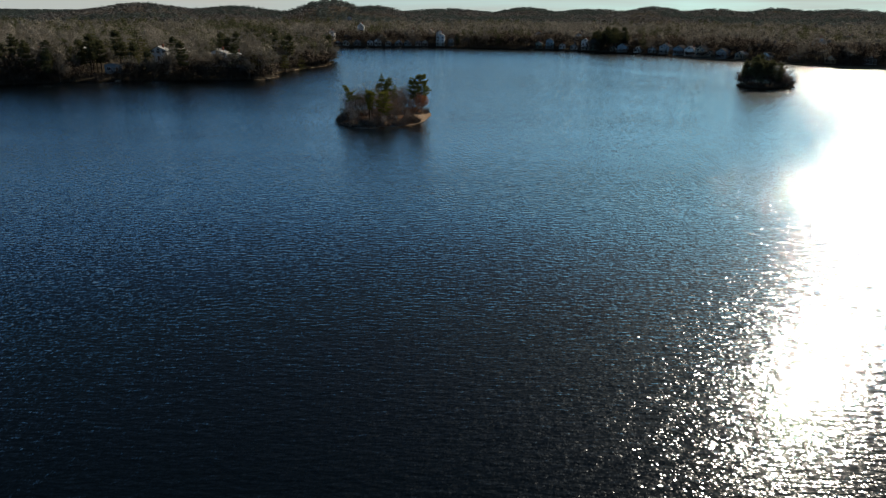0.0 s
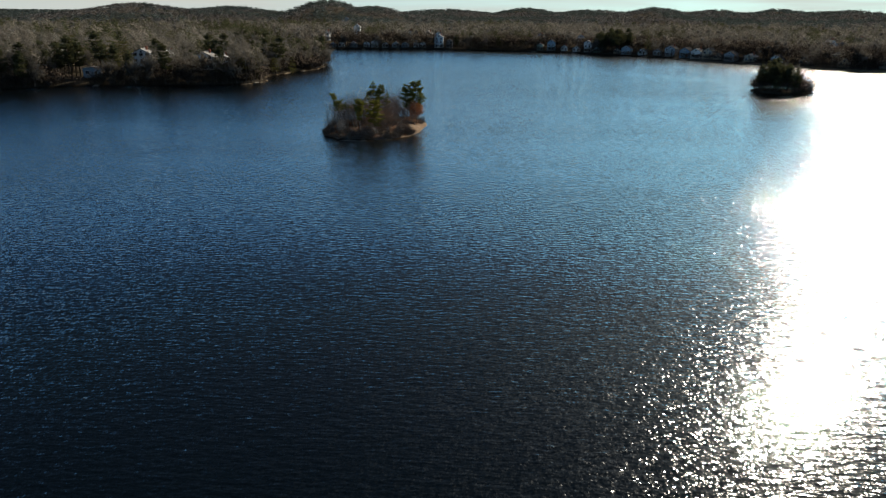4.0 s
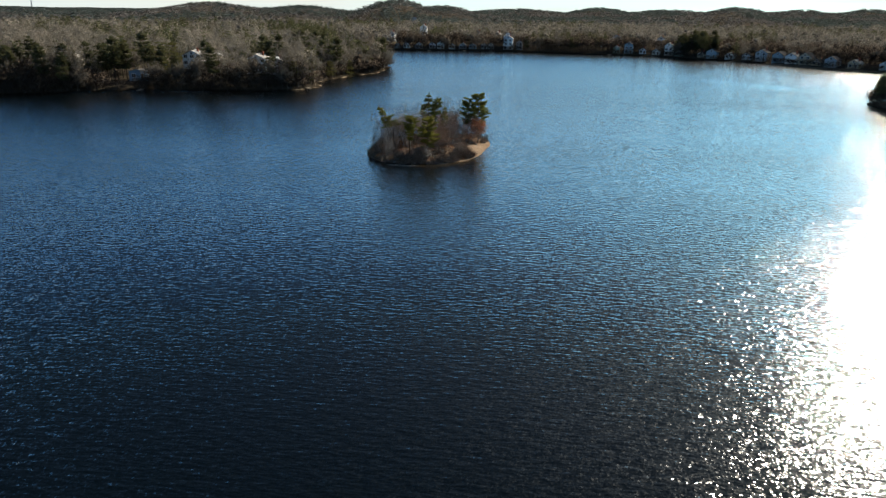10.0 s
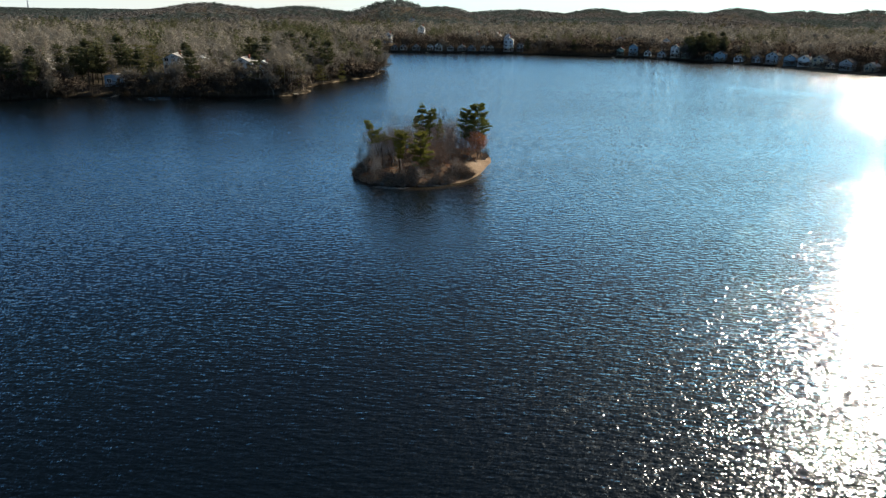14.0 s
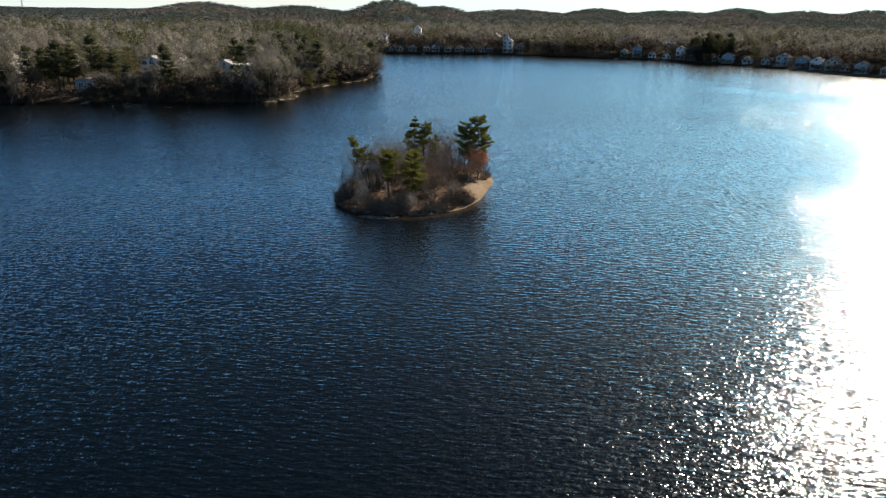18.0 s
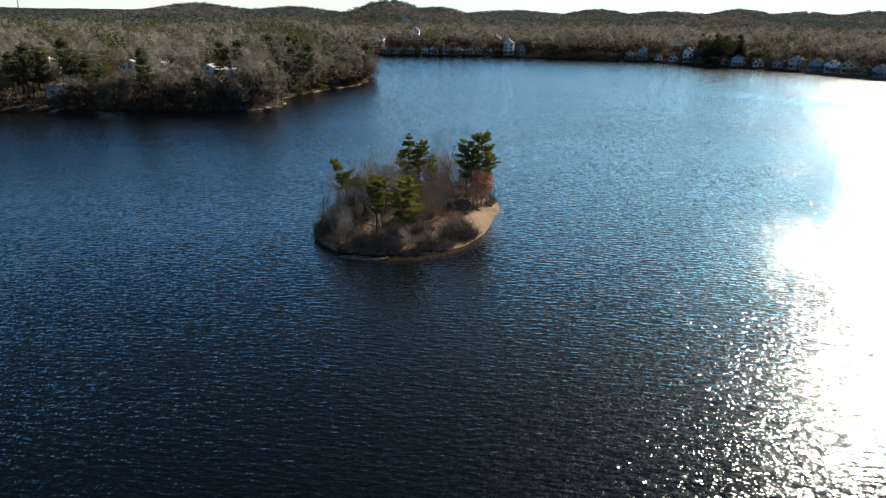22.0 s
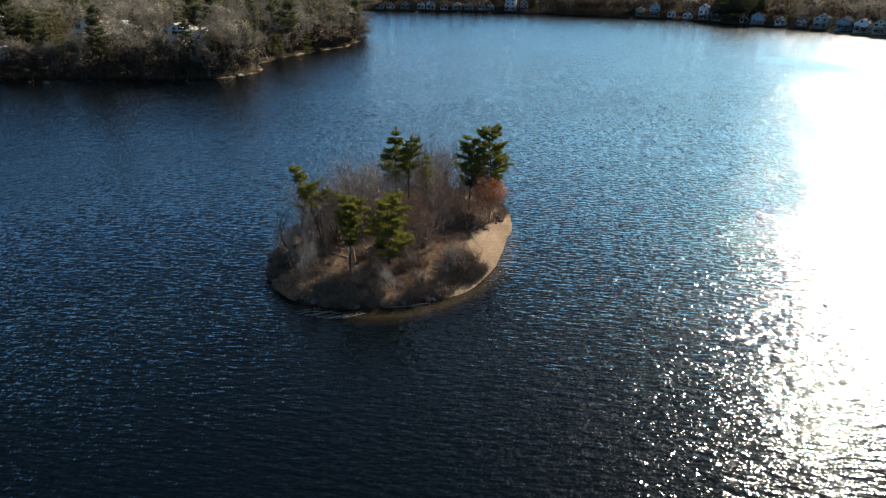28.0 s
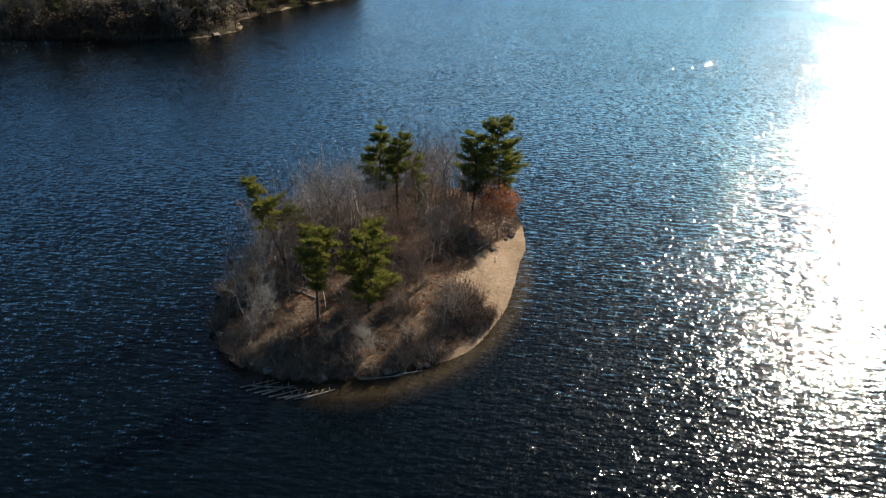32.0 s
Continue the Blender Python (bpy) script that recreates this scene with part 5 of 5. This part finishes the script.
bmesh.ops.create_icosphere(_bm, subdivisions=1, radius=1.0)
BALL = np.array([[v.co[:] for v in f.verts] for f in _bm.faces])
_bm.free()


def far_bare(seed, count, big, broad=1.0, lumps=0):
    """The twig mass of one bare tree: a rounded, uneven crown of several lobes on a short trunk."""
    g = np.random.RandomState(seed)
    lobes = np.column_stack([g.normal(0, 1.35, (4, 2)), g.uniform(5.8, 8.8, 4)])
    c = lobes[g.randint(4, size=count)]
    out = unit(g.normal(size=(count, 3)) + (0, 0, 0.45))
    p = c + out * (2.2, 2.2, 1.9) * g.uniform(0.6, 1.0, (count, 1))
    d = unit(out + g.normal(0, 0.7, (count, 3)))
    v, f = slivers(p, d, big * g.uniform(0.7, 1.7, count), big * broad * g.uniform(0.14, 0.34, count), g)
    c = np.repeat(c, 3, 0)
    # the close inner twigs of each lobe, as an uneven rounded mass
    for lobe in lobes[:lumps]:
        wob = 1 + 0.28 * np.sin(BALL @ g.normal(0, 3.0, 3))
        inner = (lobe - (0, 0, 0.5) + BALL * wob[..., None] * (0.9, 0.9, 0.8) * g.uniform(0.85, 1.1)).reshape(-1, 3)
        v, c = np.concatenate([v, inner]), np.concatenate([c, np.tile(lobe, (len(inner), 1))])
    face = unit(0.7 * unit(v - c) + 0.3 * unit(v - (0, 0, 5.0)))
    return with_trunk(v, face, 6.0, 0.15)


def far_pine(seed, count, big):
    g = np.random.RandomState(seed)
    lev = np.floor(g.uniform(0, 8, count)) / 8
    a = g.uniform(0, 6.28, count)
    rad = (1 - lev) ** 0.8 * 3.2 * g.uniform(0.25, 1, count) + 0.2
    p = np.stack([rad * np.cos(a), rad * np.sin(a), 3.8 + 9.5 * lev + g.normal(0, 0.2, count)], 1)
    d = unit(np.stack([np.cos(a), np.sin(a), 0.25 + 0.0 * a], 1) + g.normal(0, 0.35, (count, 3)))
    v, f = slivers(p, d, big * g.uniform(0.8, 1.7, count), big * g.uniform(0.35, 0.75, count), g)
    face = unit(unit(v * (1, 1, 0)) + (0, 0, 0.55) + 0.5 * np.repeat(g.normal(size=(count, 3)), 3, 0))
    return with_trunk(v, face, 12.0, 0.17)


def grove(model, wide=2.3, high=0.72):
    """A wide low clump of distant trees."""
    return np.stack([model[0] * (wide, wide, high), unit(model[1] * 0.35 + (0, 0, 0.7))])


def woods(name, models, spots_xy, smin, smax, mat, label, seed, zfun=sheet_z):
    g = np.random.RandomState(seed)
    z = zfun(spots_xy[:, 0], spots_xy[:, 1])
    which = g.randint(len(models), size=len(spots_xy))
    out, faces, tones = [], [], []
    for k, (mdl, face) in enumerate(models):
        sel = which == k
        m = sel.sum()
        if not m:
            continue
        t, s = g.uniform(0, 6.28, m), g.uniform(smin, smax, m)
        c, sn = np.cos(t) * s, np.sin(t) * s
        x = mdl[None, :, 0] * c[:, None] - mdl[None, :, 1] * sn[:, None] + spots_xy[sel, 0][:, None]
        y = mdl[None, :, 0] * sn[:, None] + mdl[None, :, 1] * c[:, None] + spots_xy[sel, 1][:, None]
        zz = mdl[None, :, 2] * s[:, None] * g.uniform(0.85, 1.2, m)[:, None] + z[sel][:, None]
        out.append(np.stack([x, y, zz], -1).reshape(-1, 3))
        tones.append(np.repeat(g.random(m), len(mdl)))
        c, sn = np.cos(t)[:, None], np.sin(t)[:, None]
        faces.append(np.stack([face[None, :, 0] * c - face[None, :, 1] * sn, face[None, :, 0] * sn + face[None, :, 1] * c, face[None, :, 2] + 0 * c], -1).reshape(-1, 3))
    v = np.concatenate(out).astype(np.float32)
    me = bpy.data.meshes.new(name)
    me.vertices.add(len(v))
    me.vertices.foreach_set("co", v.ravel())
    me.loops.add(len(v))
    me.loops.foreach_set("vertex_index", np.arange(len(v), dtype=np.int32))
    me.polygons.add(len(v) // 3)
    me.polygons.foreach_set("loop_start", np.arange(0, len(v), 3, dtype=np.int32))
    me.materials.append(mat)
    me.attributes.new("tone", "FLOAT", "POINT").data.foreach_set("value", np.concatenate(tones).astype(np.float32))
    me.update(calc_edges=True)
    me.normals_split_custom_set_from_vertices(np.concatenate(faces).astype(np.float32))
    ob = new(name, me)
    return tagged(ob, label, "woodland", kind="stuff")


def wood_spots(count, r0, r1, seed, az0=-47, az1=44):
    g = np.random.RandomState(seed)
    far = np.sqrt(g.uniform(r0 ** 2, r1 ** 2, count))
    az = np.radians(g.uniform(az0, az1, count))
    p = np.stack([far * np.sin(az), 37 + far * np.cos(az)], 1)
    d = -lake_sd(p[:, 0], p[:, 1])
    ok = d > 2.5
    ok &= np.array([free_spot(*q, 0.5) for q in p]) if r0 < 600 else True
    return p[ok], d[ok]


near, _ = wood_spots(10800, 230, 900, 201)
stand_noise = np.array([noise.noise(Vector((x * 0.012, y * 0.012, 3.0))) + 0.6 * noise.noise(Vector((x * 0.04, y * 0.04, 9.0))) for x, y in near])
is_pine = stand_noise + np.where(near[:, 0] < -60, 0.12, -0.04) > 0.22
point = (near[:, 0] < -60) & (near[:, 1] < 560)
woods("bare_woodland", [far_bare(300 + k, 600, 0.72, 0.5) for k in range(8)], near[~is_pine & point], 0.7, 1.5, M_WOODS_MASS, "bare grey-brown winter woodland on the point", 1)
woods("bare_woodland", [far_bare(310 + k, 110, 0.9, 1.0, 1) for k in range(8)], near[~is_pine & ~point], 0.65, 1.35, M_WOODS_MASS, "bare grey-brown winter woodland around the lake", 1)
woods("pine_woodland", [far_pine(320 + k, 110, 1.0) for k in range(5)], near[is_pine], 0.65, 1.1, M_NEEDLE_FAR, "dark green pines among the winter woodland", 2)
mid, _ = wood_spots(20000, 900, 2300, 202)
mid_noise = np.array([noise.noise(Vector((x * 0.005, y * 0.005, 5.0))) + 0.5 * noise.noise(Vector((x * 0.02, y * 0.02, 1.0))) for x, y in mid])
mp = mid_noise + np.clip((ground_z(mid[:, 0], mid[:, 1]) - 22) / 60, 0, 0.45) > 0.14
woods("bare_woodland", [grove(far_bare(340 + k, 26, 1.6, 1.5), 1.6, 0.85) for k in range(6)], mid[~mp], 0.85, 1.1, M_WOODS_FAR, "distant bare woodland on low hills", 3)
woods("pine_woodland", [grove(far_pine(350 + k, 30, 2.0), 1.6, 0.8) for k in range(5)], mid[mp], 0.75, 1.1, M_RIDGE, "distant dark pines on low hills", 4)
last, _ = wood_spots(11000, 2300, 4300, 203)
woods("pine_woodland", [grove(far_pine(360 + k, 17, 2.8)) for k in range(5)], last, 1.0, 1.15, M_RIDGE, "far wooded ridges, haze put into their blue-green colour", 5)
# dark belts of brush and trees along shaded shores, shade put into the colour
g = np.random.RandomState(204)


def belt(first, last, per_metre, off0, off1, gap):
    out = []
    for (x0, y0), (x1, y1) in zip(LAKE[first:last], LAKE[first + 1:last + 1]):
        n = unit((-(y1 - y0), x1 - x0))
        for _ in range(int(math.hypot(x1 - x0, y1 - y0) * per_metre)):
            t, off = g.random(), g.uniform(off0, off1)
            out.append((x0 + (x1 - x0) * t + n[0] * off, y0 + (y1 - y0) * t + n[1] * off))
    out = np.array(out)
    inland = -lake_sd(out[:, 0], out[:, 1])
    sandy_shore = (out[:, 0] > -100) & (out[:, 1] > 312) & (out[:, 1] < 430) & (inland < 0.8)
    return out[(inland > -1.6) & ~sandy_shore & np.array([free_spot(*q, gap) for q in out])]


def lowered(model, squash, drop):
    return np.stack([model[0] * (1, 1, squash) - (0, 0, drop), model[1]])


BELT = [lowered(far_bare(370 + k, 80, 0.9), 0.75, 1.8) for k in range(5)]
woods("shore_brush", BELT, belt(2, 16, 4.6, -2.0, 9, -2.5), 0.5, 0.85, M_BRUSH, "dense brush along the shaded shore, shade in its dark colour", 6)
woods("shore_thicket", [lowered(far_bare(380 + k, 110, 1.0), 1.0, 2.0) for k in range(5)], belt(2, 16, 1.2, 2, 16, 0.5), 0.75, 1.15, M_BRUSH, "bare trees massed along the shaded shore, shade in their dark colour", 7)
woods("shore_brush", BELT, belt(20, 32, 2.2, -0.5, 7, -1.2), 0.4, 0.7, M_BRUSH, "brush between the lake houses, shade in its dark colour", 8)
woods("shore_thicket", [lowered(far_bare(390 + k, 90, 1.0), 1.0, 2.5) for k in range(5)], belt(20, 32, 4.0, 4, 42, 0.0), 0.85, 1.35, M_BRUSH, "bare trees massed behind the lake houses, shade in their dark colour", 9)
ring = np.array([(ISL2[0] + 11.3 * r * math.cos(a), ISL2[1] + 13.7 * r * math.sin(a)) for a, r in zip(g.uniform(0, 6.28, 190), g.uniform(0.2, 1.0, 190) ** 0.4)])
woods("shore_brush", BELT, ring, 0.4, 0.75, M_BRUSH, "dark brush covering the small islet", 10, islet2_z)
